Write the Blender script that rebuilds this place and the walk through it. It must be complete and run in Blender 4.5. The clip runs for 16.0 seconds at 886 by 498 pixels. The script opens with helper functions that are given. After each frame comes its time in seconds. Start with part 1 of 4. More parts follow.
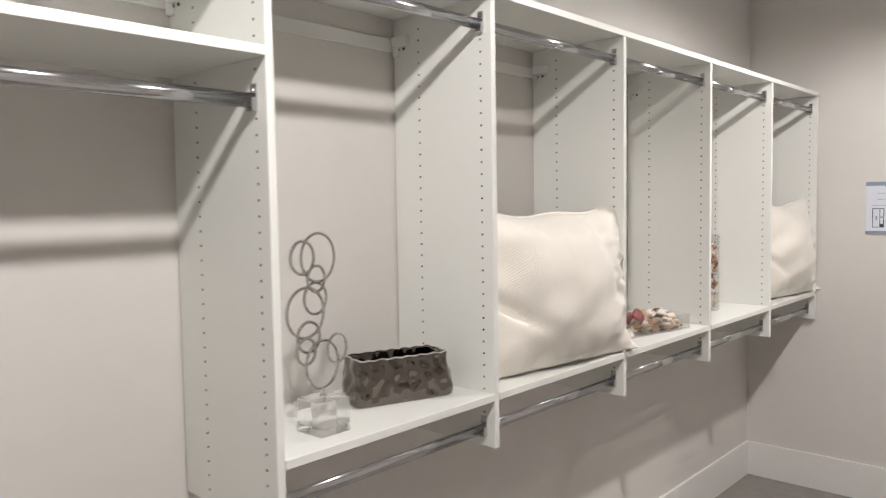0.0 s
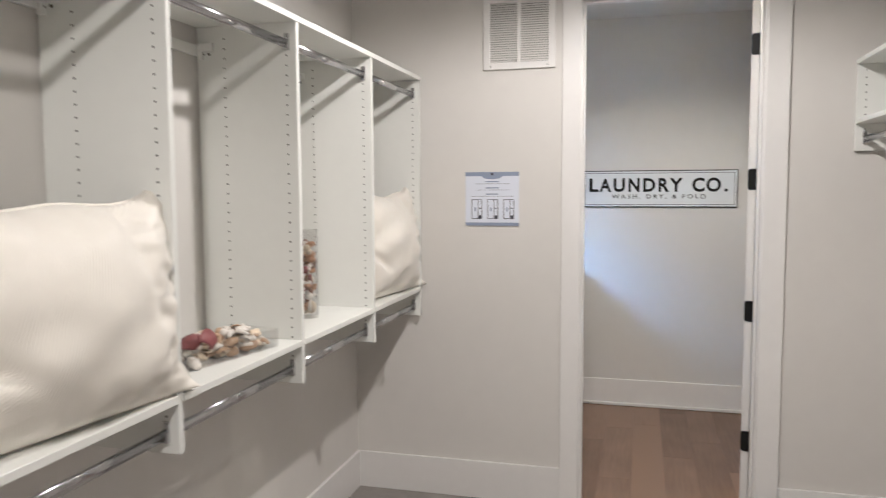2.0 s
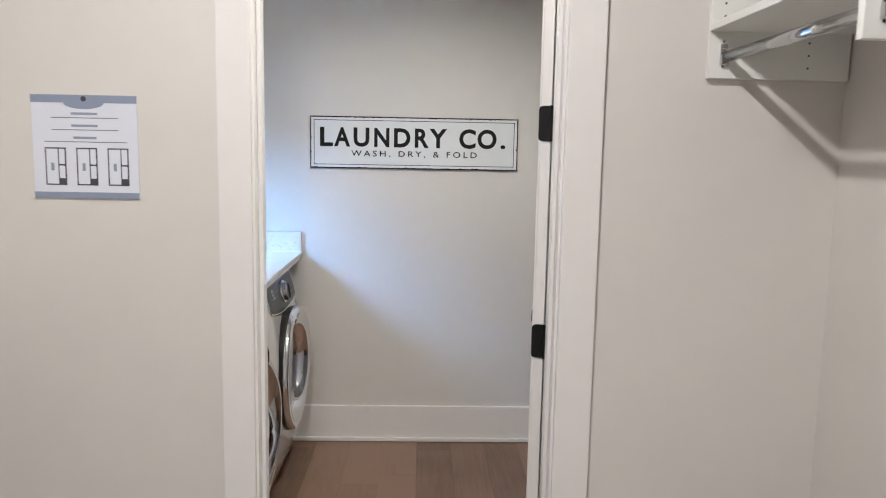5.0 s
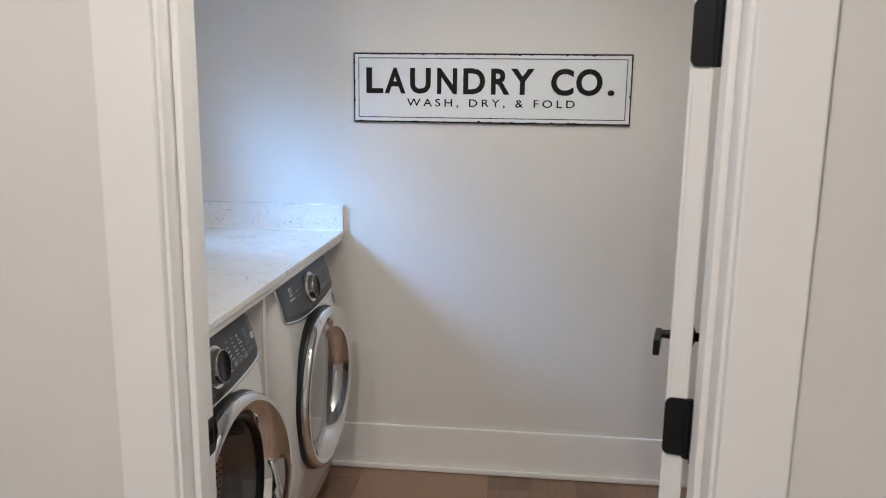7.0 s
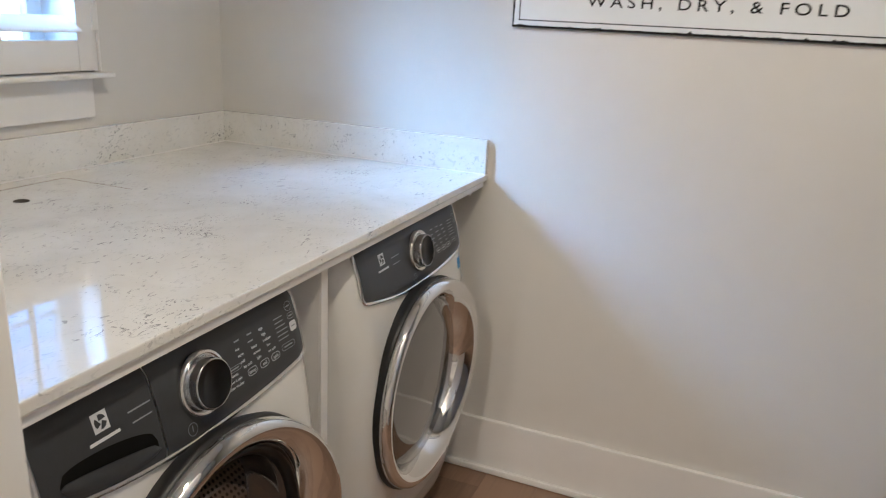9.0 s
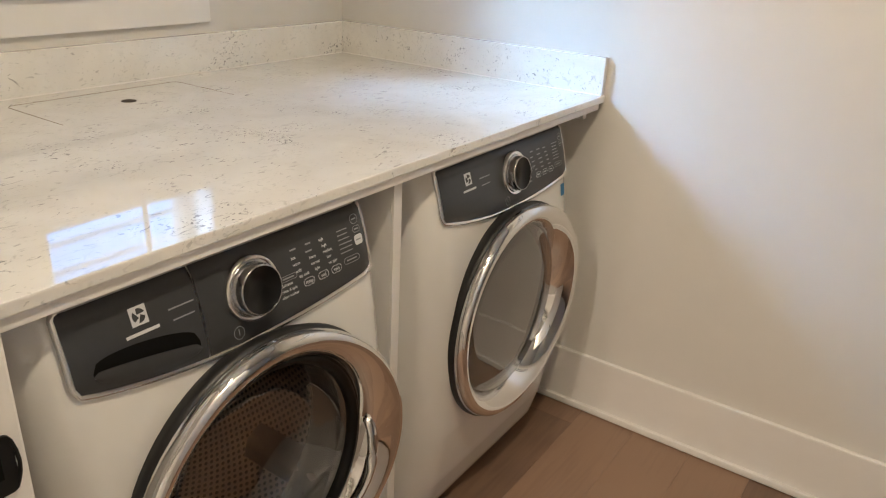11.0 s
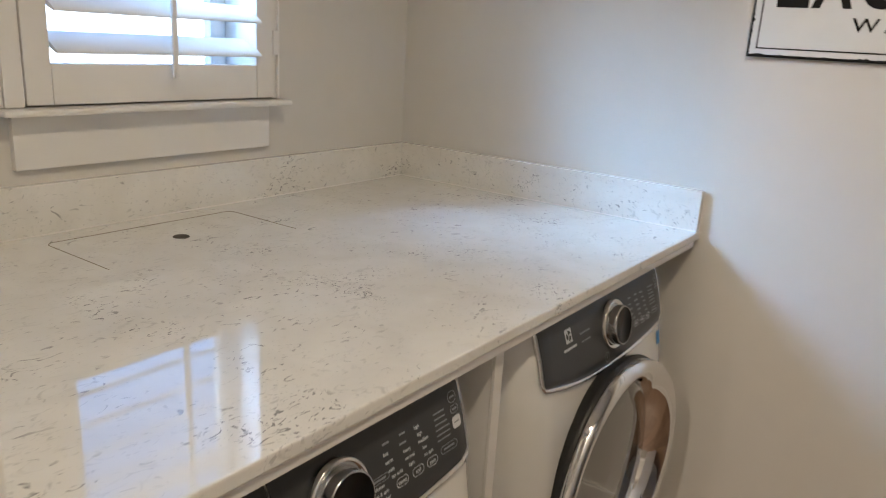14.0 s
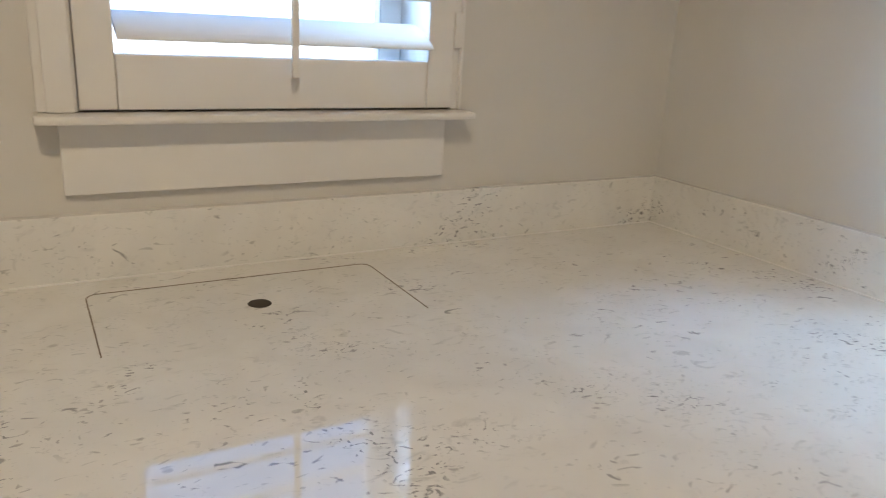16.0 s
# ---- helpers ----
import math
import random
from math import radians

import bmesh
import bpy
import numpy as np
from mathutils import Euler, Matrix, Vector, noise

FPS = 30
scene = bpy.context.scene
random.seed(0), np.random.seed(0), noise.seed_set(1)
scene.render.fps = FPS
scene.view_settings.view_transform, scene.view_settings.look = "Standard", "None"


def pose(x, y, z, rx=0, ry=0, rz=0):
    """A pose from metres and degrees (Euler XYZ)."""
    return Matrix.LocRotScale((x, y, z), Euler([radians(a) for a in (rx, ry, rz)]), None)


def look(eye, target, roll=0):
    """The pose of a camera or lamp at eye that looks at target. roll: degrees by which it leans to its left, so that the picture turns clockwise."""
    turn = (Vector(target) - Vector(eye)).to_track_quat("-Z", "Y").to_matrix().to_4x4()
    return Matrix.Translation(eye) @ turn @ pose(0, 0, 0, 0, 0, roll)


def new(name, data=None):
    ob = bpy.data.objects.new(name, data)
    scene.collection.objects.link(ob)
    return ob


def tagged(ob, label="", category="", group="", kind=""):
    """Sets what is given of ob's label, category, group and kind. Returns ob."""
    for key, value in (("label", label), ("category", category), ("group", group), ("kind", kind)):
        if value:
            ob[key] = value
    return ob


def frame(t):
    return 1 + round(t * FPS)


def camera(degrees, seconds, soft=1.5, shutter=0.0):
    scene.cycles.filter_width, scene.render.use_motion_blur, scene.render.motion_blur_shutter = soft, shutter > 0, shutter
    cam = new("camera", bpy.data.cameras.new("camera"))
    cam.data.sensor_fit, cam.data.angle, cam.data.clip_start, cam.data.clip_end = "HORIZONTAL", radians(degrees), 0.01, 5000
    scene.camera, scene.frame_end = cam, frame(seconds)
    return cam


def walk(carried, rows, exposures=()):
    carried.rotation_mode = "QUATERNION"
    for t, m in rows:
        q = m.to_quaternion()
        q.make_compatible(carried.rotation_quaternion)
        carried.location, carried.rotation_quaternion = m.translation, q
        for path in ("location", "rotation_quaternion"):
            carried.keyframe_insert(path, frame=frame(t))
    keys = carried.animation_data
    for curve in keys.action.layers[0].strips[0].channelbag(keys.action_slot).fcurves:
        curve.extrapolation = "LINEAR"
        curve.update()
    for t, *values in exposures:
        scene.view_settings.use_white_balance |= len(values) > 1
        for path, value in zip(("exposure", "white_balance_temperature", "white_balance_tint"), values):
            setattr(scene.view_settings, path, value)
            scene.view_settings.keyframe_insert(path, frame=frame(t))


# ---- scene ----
cam = camera(61.4, 16.0, soft=1.1, shutter=0.35)
PATH = [
    (0, (0.453, 0.412, 1.607), (-0.896, 1.884, 1.483), -0.9),
    (0.5, (0.494, 0.591, 1.607), (-0.807, 2.107, 1.509), -0.2),
    (1, (0.481, 0.728, 1.606), (-0.604, 2.404, 1.494), 0.1),
    (1.5, (0.375, 0.898, 1.619), (-0.436, 2.723, 1.507), -0.4),
    (2, (0.315, 1.074, 1.599), (-0.198, 3.0, 1.437), -0.3),
    (2.5, (0.302, 1.32, 1.585), (-0.064, 3.276, 1.389), 0.4),
    (3, (0.316, 1.585, 1.585), (0.068, 3.558, 1.374), 1.2),
    (3.5, (0.282, 1.889, 1.579), (0.201, 3.876, 1.365), 1.2),
    (4, (0.323, 2.188, 1.566), (0.372, 4.174, 1.34), 0.9),
    (4.2, (0.37, 2.305, 1.561), (0.434, 4.29, 1.331), 1.1),
    (6.3, (0.538, 3.386, 1.542), (0.455, 5.358, 1.218), 0.7),
    (6.5, (0.553, 3.468, 1.538), (0.417, 5.435, 1.204), 1.0),
    (7, (0.549, 3.698, 1.519), (0.351, 5.652, 1.144), 0.8),
    (7.5, (0.514, 3.935, 1.507), (0.291, 5.884, 1.118), 0.1),
    (8, (0.529, 4.137, 1.479), (0.213, 6.066, 1.054), 1.0),
    (8.5, (0.606, 4.359, 1.493), (0.055, 6.214, 0.99), 2.3),
    (9, (0.574, 4.49, 1.464), (-0.138, 6.264, 0.878), 3.0),
    (9.2, (0.561, 4.555, 1.444), (-0.208, 6.298, 0.837), 3.3),
    (11.5, (0.684, 4.639, 1.42), (-0.369, 6.119, 0.583), 2.5),
    (12, (0.685, 4.649, 1.405), (-0.393, 6.091, 0.534), 2.1),
    (12.5, (0.684, 4.647, 1.413), (-0.412, 6.078, 0.548), 1.6),
    (13, (0.631, 4.654, 1.441), (-0.474, 6.157, 0.72), 1.1),
    (13.5, (0.489, 4.681, 1.462), (-0.597, 6.255, 0.875), 1.3),
    (14, (0.396, 4.745, 1.456), (-0.722, 6.311, 0.913), 3.4),
    (14.5, (0.324, 4.958, 1.454), (-0.984, 6.371, 0.913), 4.7),
    (15, (0.284, 5.132, 1.434), (-1.13, 6.431, 0.877), 4.6),
    (15.5, (0.158, 5.293, 1.435), (-1.378, 6.445, 0.874), 4.2),
    (16, (0.085, 5.377, 1.429), (-1.575, 6.333, 0.853), 3.1),
]
EXPOSURES = [(0.0, 2.90, 4840, 10), (2.0, 2.86, 4840, 10), (4.0, 2.96, 4820, 10), (7.0, 2.78, 4880, 10), (9.0, 2.88, 5160, 10), (11.3, 3.10, 5880, 10), (12.5, 3.22, 6080, 10), (13.0, 2.94, 5900, 10), (14.0, 2.58, 5650, 10), (15.4, 2.38, 5580, 10), (16.0, 2.58, 5920, 10)]
walk(cam, [(t, look(eye, to, roll)) for t, eye, to, roll in PATH], exposures=EXPOSURES)

# ---- world and lights ----
world = bpy.data.worlds.new("sky")
scene.world = world
world.use_nodes = True
wn = world.node_tree.nodes
sky = wn.new("ShaderNodeTexSky")
sky.sky_type, sky.sun_disc = "NISHITA", False
sky.dust_density, sky.ozone_density = 0.6, 5.0
sky.sun_elevation, sky.sun_rotation = radians(48), radians(60)
wn["Background"].inputs["Strength"].default_value = 0.125
blue = wn.new("ShaderNodeMix")
blue.data_type, blue.blend_type, blue.inputs[0].default_value = "RGBA", "MULTIPLY", 1.0
blue.inputs[7].default_value = (0.62, 0.95, 1.05, 1)
world.node_tree.links.new(sky.outputs[0], blue.inputs[6])
world.node_tree.links.new(blue.outputs[2], wn["Background"].inputs["Color"])


def lamp(name, kind, energy, m, colour=(1, 1, 1), **props):
    data = bpy.data.lights.new(name, kind)
    data.energy, data.color = energy, colour
    for key, value in props.items():
        if key == "radius":
            data.shadow_soft_size = value
        elif key == "cone":
            data.spot_size, data.spot_blend = radians(value[0]), value[1]
        elif key == "angle":
            data.angle = value
        elif key == "size":
            data.shape, data.size, data.size_y = "RECTANGLE", value[0], value[1]
        elif key == "spread":
            data.spread = value
    ob = new(name, data)
    ob.matrix_world = m
    return ob


WARM = (1.0, 0.77, 0.53)
lamp("sun", "SUN", 3.8, look((8, -5, 10), (0, 0, 0)), (1.0, 0.95, 0.88), angle=radians(0.5))
lamp("closet_downlight", "SPOT", 19.5, pose(0.18, 0.80, 2.700), WARM, radius=0.04, cone=(170, 0.38))
lamp("closet_downlight", "SPOT", 16.5, pose(0.18, 3.45, 2.700), WARM, radius=0.04, cone=(170, 0.38))
lamp("laundry_downlight", "SPOT", 11.6, pose(0.62, 5.22, 2.700), (1.0, 0.775, 0.49), radius=0.05, cone=(157, 0.6))
lamp("window_daylight", "AREA", 0.52, look((-1.285, 5.755, 1.88), (-0.44, 6.42, 1.10)), (0.47, 0.72, 1.0), size=(0.26, 0.40), spread=radians(43))

# ---- materials ----


def material(name, colour, rough=0.5, metal=0.0, grain=0.06, scale=30.0, bump=0.0, bump_scale=200.0, coat=0.0, spec=0.5, trans=0.0, ior=1.45, random_piece=0.0):
    """A paint, metal or fabric whose colour varies at two scales, with a fine relief."""
    m = bpy.data.materials.new(name)
    m.use_nodes = True
    n, l = m.node_tree.nodes, m.node_tree.links
    p = n["Principled BSDF"]
    p.inputs["Roughness"].default_value, p.inputs["Metallic"].default_value = rough, metal
    p.inputs["Specular IOR Level"].default_value, p.inputs["Coat Weight"].default_value = spec, coat
    p.inputs["Transmission Weight"].default_value, p.inputs["IOR"].default_value = trans, ior
    co = n.new("ShaderNodeTexCoord")
    value = None
    for s, d in ((scale, 6.0), (scale / 12, 3.0)):
        tex = n.new("ShaderNodeTexNoise")
        tex.inputs["Scale"].default_value, tex.inputs["Detail"].default_value = s, d
        l.new(co.outputs["Object"], tex.inputs["Vector"])
        if value is None:
            value = tex.outputs["Fac"]
        else:
            add = n.new("ShaderNodeMath")
            add.operation = "ADD"
            l.new(value, add.inputs[0]), l.new(tex.outputs["Fac"], add.inputs[1])
            value = add.outputs[0]
    if random_piece:
        info = n.new("ShaderNodeObjectInfo")
        mul = n.new("ShaderNodeMath")
        mul.operation, mul.inputs[1].default_value = "MULTIPLY_ADD", random_piece
        l.new(info.outputs["Random"], mul.inputs[0]), l.new(value, mul.inputs[2])
        value = mul.outputs[0]
    ramp = n.new("ShaderNodeMapRange")
    ramp.inputs["From Min"].default_value, ramp.inputs["From Max"].default_value = 0.6, 1.4 + random_piece
    ramp.inputs["To Min"].default_value, ramp.inputs["To Max"].default_value = 1 - grain, 1 + grain
    mix = n.new("ShaderNodeVectorMath")
    mix.operation = "SCALE"
    mix.inputs[0].default_value = colour[:3]
    l.new(value, ramp.inputs["Value"]), l.new(ramp.outputs[0], mix.inputs["Scale"])
    l.new(mix.outputs[0], p.inputs["Base Color"])
    if bump:
        tex = n.new("ShaderNodeTexNoise")
        tex.inputs["Scale"].default_value = bump_scale
        b = n.new("ShaderNodeBump")
        b.inputs["Strength"].default_value, b.inputs["Distance"].default_value = bump, 0.001
        l.new(co.outputs["Object"], tex.inputs["Vector"])
        l.new(tex.outputs["Fac"], b.inputs["Height"]), l.new(b.outputs[0], p.inputs["Normal"])
    return m


WALL = material("wall_paint", (0.675, 0.655, 0.622), 0.55, grain=0.02, scale=14, bump=0.25, bump_scale=260, spec=0.35)
CEIL = material("ceiling_paint", (0.70, 0.69, 0.67), 0.8, grain=0.02, scale=14)
TRIM = material("trim_paint", (0.78, 0.765, 0.745), 0.32, grain=0.02, scale=20, bump=0.05, bump_scale=90)
MELA = material("white_melamine", (0.785, 0.79, 0.755), 0.38, grain=0.015, scale=25, bump=0.06, bump_scale=350)
CHROME = material("brushed_chrome", (0.54, 0.54, 0.55), 0.15, 1.0, grain=0.04, scale=60)
MIRROR_CHROME = material("polished_chrome", (0.80, 0.80, 0.80), 0.04, 1.0, grain=0.02, scale=30)
BLACK = material("black_metal", (0.010, 0.010, 0.010), 0.45, 0.1, grain=0.15, scale=50, spec=0.25)
HOLE = material("peg_hole_dark", (0.05, 0.045, 0.04), 0.8)
CARPET = material("carpet", (0.31, 0.29, 0.27), 0.95, grain=0.14, scale=160, bump=1.0, bump_scale=420, spec=0.1)
ENAMEL = material("white_enamel", (0.74, 0.73, 0.71), 0.14, grain=0.01, scale=20, coat=0.4)
GRAPHITE = material("graphite_plastic", (0.040, 0.042, 0.046), 0.36, grain=0.08, scale=80)
GASKET = material("black_rubber", (0.012, 0.012, 0.013), 0.45)
DARKGLASS = material("smoked_glass", (0.055, 0.050, 0.045), 0.05, 0.0, spec=1.0, coat=1.0)
PULL = material("matt_black_recess", (0.004, 0.004, 0.004), 0.75, spec=0.15)
KNOB = material("gloss_black", (0.006, 0.006, 0.006), 0.28, spec=0.25)
PRINT = material("pale_print", (0.62, 0.63, 0.64), 0.5)
PRINTDIM = material("grey_print", (0.30, 0.31, 0.32), 0.5)
BLUELABEL = material("blue_label", (0.05, 0.20, 0.42), 0.5)
STEEL = material("drum_steel", (0.36, 0.34, 0.32), 0.28, 1.0, grain=0.1, scale=40)
SIGNWHITE = material("sign_white_enamel", (0.74, 0.76, 0.78), 0.25, grain=0.03, scale=18, bump=0.1, bump_scale=60)
SIGNBLACK = material("sign_black", (0.009, 0.009, 0.010), 0.55, grain=0.2, scale=60, spec=0.2)
PAPER = material("laminated_paper", (0.72, 0.75, 0.84), 0.3, grain=0.01)
PAPERBAND = material("slate_blue_band", (0.27, 0.31, 0.42), 0.35, grain=0.03)
INK = material("dark_ink", (0.06, 0.06, 0.08), 0.5)
SATIN = material("ivory_satin", (0.85, 0.81, 0.73), 0.38, grain=0.03, scale=22, spec=0.45, bump=0.15, bump_scale=150)
NICKEL = material("dark_nickel", (0.57, 0.56, 0.54), 0.05, 1.0, grain=0.05, scale=60)
SILVER = material("hammered_silver", (0.15, 0.13, 0.11), 0.04, 1.0, grain=0.10, scale=25, coat=1.0)
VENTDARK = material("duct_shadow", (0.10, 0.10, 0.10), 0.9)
SIDING = material("white_siding", (0.78, 0.80, 0.83), 0.6, grain=0.04, scale=4)
BOUNCE = material("pale_bounce_ground", (0.50, 0.49, 0.47), 0.85, grain=0.1, scale=5)
LAWN = material("lawn", (0.06, 0.10, 0.035), 0.9, grain=0.4, scale=6)


def hammered(m, scale):
    """Adds the shallow round dents of hammered metal."""
    n, l = m.node_tree.nodes, m.node_tree.links
    v, co, b = n.new("ShaderNodeTexVoronoi"), n.new("ShaderNodeTexCoord"), n.new("ShaderNodeBump")
    v.feature, v.inputs["Scale"].default_value, v.inputs["Smoothness"].default_value = "SMOOTH_F1", scale, 0.35
    b.inputs["Strength"].default_value, b.inputs["Distance"].default_value = 0.5, 0.006
    l.new(co.outputs["Object"], v.inputs["Vector"]), l.new(v.outputs["Distance"], b.inputs["Height"])
    l.new(b.outputs[0], n["Principled BSDF"].inputs["Normal"])


def quilted(m):
    """Adds patches of fine stitched channels, each patch running its own way, to a satin."""
    n, l = m.node_tree.nodes, m.node_tree.links
    p = n["Principled BSDF"]
    co = n.new("ShaderNodeTexCoord")
    cell, sep = n.new("ShaderNodeTexVoronoi"), n.new("ShaderNodeSeparateColor")
    cell.inputs["Scale"].default_value = 11.0
    l.new(co.outputs["Object"], cell.inputs["Vector"]), l.new(cell.outputs["Color"], sep.inputs[0])
    total = None
    for k, (turn, lo, hi) in enumerate(((18, 0.0, 0.30), (-24, 0.30, 0.55), (62, 0.55, 0.72))):
        mp, w = n.new("ShaderNodeMapping"), n.new("ShaderNodeTexWave")
        mp.inputs["Rotation"].default_value = (radians(turn), 0, 0)
        w.bands_direction, w.inputs["Scale"].default_value = "Y", 46.0
        w.inputs["Distortion"].default_value, w.inputs["Detail Scale"].default_value = 1.2, 1.5
        above, below, a, b = (n.new("ShaderNodeMath") for _ in range(4))
        above.operation, above.inputs[1].default_value = "GREATER_THAN", lo
        below.operation, below.inputs[1].default_value = "LESS_THAN", hi
        a.operation = b.operation = "MULTIPLY"
        l.new(sep.outputs[0], above.inputs[0]), l.new(sep.outputs[0], below.inputs[0])
        l.new(above.outputs[0], a.inputs[0]), l.new(below.outputs[0], a.inputs[1])
        l.new(co.outputs["Object"], mp.inputs["Vector"]), l.new(mp.outputs[0], w.inputs["Vector"])
        l.new(a.outputs[0], b.inputs[0]), l.new(w.outputs["Fac"], b.inputs[1])
        if total is None:
            total = b.outputs[0]
        else:
            add = n.new("ShaderNodeMath")
            l.new(total, add.inputs[0]), l.new(b.outputs[0], add.inputs[1])
            total = add.outputs[0]
    b = n.new("ShaderNodeBump")
    b.inputs["Strength"].default_value, b.inputs["Distance"].default_value = 0.40, 0.0025
    l.new(total, b.inputs["Height"])
    p.inputs["Sheen Weight"].default_value = 0.3
    if p.inputs["Normal"].links:
        l.new(p.inputs["Normal"].links[0].from_socket, b.inputs["Normal"])
    l.new(b.outputs[0], p.inputs["Normal"])


quilted(SATIN)
hammered(SILVER, 27)
SHELLS = [material(k, c, 0.45, grain=0.3, scale=60, bump=0.5, bump_scale=120) for k, c in (
    ("shell_cream", (0.68, 0.58, 0.44)), ("shell_tan", (0.44, 0.31, 0.20)), ("shell_white", (0.72, 0.68, 0.62)),
    ("shell_rose", (0.24, 0.085, 0.085)), ("shell_brown", (0.22, 0.12, 0.08)), ("shell_orange", (0.46, 0.27, 0.16)))]


def glass(name, tint=(1, 1, 1), see=0.96, rough=0.0, gloss=0.04):
    """Thin clear glass: see-through with a gloss that grows towards grazing angles."""
    m = bpy.data.materials.new(name)
    m.use_nodes = True
    n, l = m.node_tree.nodes, m.node_tree.links
    n.remove(n["Principled BSDF"])
    t, g, f, x = n.new("ShaderNodeBsdfTransparent"), n.new("ShaderNodeBsdfGlossy"), n.new("ShaderNodeLayerWeight"), n.new("ShaderNodeMixShader")
    t.inputs["Color"].default_value = (*[c * see for c in tint], 1)
    g.inputs["Roughness"].default_value = rough
    p, a = n.new("ShaderNodeMath"), n.new("ShaderNodeMath")
    p.operation, p.inputs[1].default_value = "POWER", 4.0
    a.operation, a.inputs[1].default_value, a.inputs[2].default_value = "MULTIPLY_ADD", 0.6, gloss
    l.new(f.outputs["Facing"], p.inputs[0]), l.new(p.outputs[0], a.inputs[0]), l.new(a.outputs[0], x.inputs["Fac"])
    l.new(t.outputs[0], x.inputs[1]), l.new(g.outputs[0], x.inputs[2])
    l.new(x.outputs[0], n["Material Output"].inputs["Surface"])
    return m


GLASS = glass("clear_glass")
DOORGLASS = glass("washer_door_glass", (0.93, 0.87, 0.80), 0.72, gloss=0.16)
ACRYLIC = material("clear_acrylic", (0.97, 0.97, 0.97), 0.02, trans=1.0, ior=1.47, grain=0.0)


def quartz(name):
    """White quartz with scattered short grey flecks and faint clouds."""
    m = bpy.data.materials.new(name)
    m.use_nodes = True
    n, l = m.node_tree.nodes, m.node_tree.links
    p = n["Principled BSDF"]
    p.inputs["Roughness"].default_value, p.inputs["Specular IOR Level"].default_value = 0.045, 1.0
    co = n.new("ShaderNodeTexCoord")

    def tex(scale, detail, distort, offset, stretch=(1, 1, 1)):
        mp = n.new("ShaderNodeMapping")
        mp.inputs["Location"].default_value, mp.inputs["Scale"].default_value = (offset, offset * 0.7, 0.3 * offset), stretch
        t = n.new("ShaderNodeTexNoise")
        t.inputs["Scale"].default_value, t.inputs["Detail"].default_value, t.inputs["Distortion"].default_value = scale, detail, distort
        l.new(co.outputs["Object"], mp.inputs["Vector"]), l.new(mp.outputs[0], t.inputs["Vector"])
        return t.outputs["Fac"]

    def band(value, lo, hi, to0=0.0, to1=1.0):
        r = n.new("ShaderNodeMapRange")
        for key, v in (("From Min", lo), ("From Max", hi), ("To Min", to0), ("To Max", to1)):
            r.inputs[key].default_value = v
        l.new(value, r.inputs["Value"])
        return r.outputs[0]

    def mul(a, b):
        r = n.new("ShaderNodeMath")
        r.operation = "MULTIPLY"
        l.new(a, r.inputs[0]), l.new(b, r.inputs[1])
        return r.outputs[0]

    def most(a, b):
        r = n.new("ShaderNodeMath")
        r.operation = "MAXIMUM"
        l.new(a, r.inputs[0]), l.new(b, r.inputs[1])
        return r.outputs[0]

    flecks = mul(band(tex(46, 1.6, 2.4, 0.0, (1.05, 0.55, 1.0)), 0.638, 0.73), band(tex(7, 2, 0.5, 3.0), 0.38, 0.60))
    soft = mul(band(tex(30, 2.0, 2.6, 15.0, (1.1, 0.6, 1.0)), 0.60, 0.74, 0, 0.36), band(tex(6, 2, 0.5, 21.0), 0.40, 0.60))
    fine = mul(band(tex(120, 1.0, 1.4, 7.0, (1.2, 0.5, 1.0)), 0.665, 0.74, 0, 0.5), band(tex(5, 2, 0.5, 9.0), 0.38, 0.60))
    dark = mul(band(tex(58, 1.5, 3.4, 5.0, (1.0, 0.55, 1.0)), 0.61, 0.66), band(tex(5.0, 1, 0.4, 12.0), 0.61, 0.66))
    tone = band(tex(16, 1, 0.3, 31.0), 0.36, 0.62, 0.50, 1.0)
    allf = most(mul(most(flecks, fine), tone), most(soft, dark))
    cloud = band(tex(9, 4, 0.8, 2.0), 0.3, 0.7)
    base = n.new("ShaderNodeMix")
    base.data_type = "RGBA"
    base.inputs[6].default_value, base.inputs[7].default_value = (0.75, 0.735, 0.705, 1), (0.82, 0.81, 0.785, 1)
    l.new(cloud, base.inputs[0])
    mix = n.new("ShaderNodeMix")
    mix.data_type = "RGBA"
    mix.inputs[7].default_value = (0.17, 0.17, 0.18, 1)
    half = n.new("ShaderNodeMath")
    half.operation, half.inputs[1].default_value = "MULTIPLY", 0.80
    l.new(allf, half.inputs[0]), l.new(half.outputs[0], mix.inputs[0]), l.new(base.outputs[2], mix.inputs[6])
    l.new(mix.outputs[2], p.inputs["Base Color"])
    return m


QUARTZ = quartz("white_quartz")


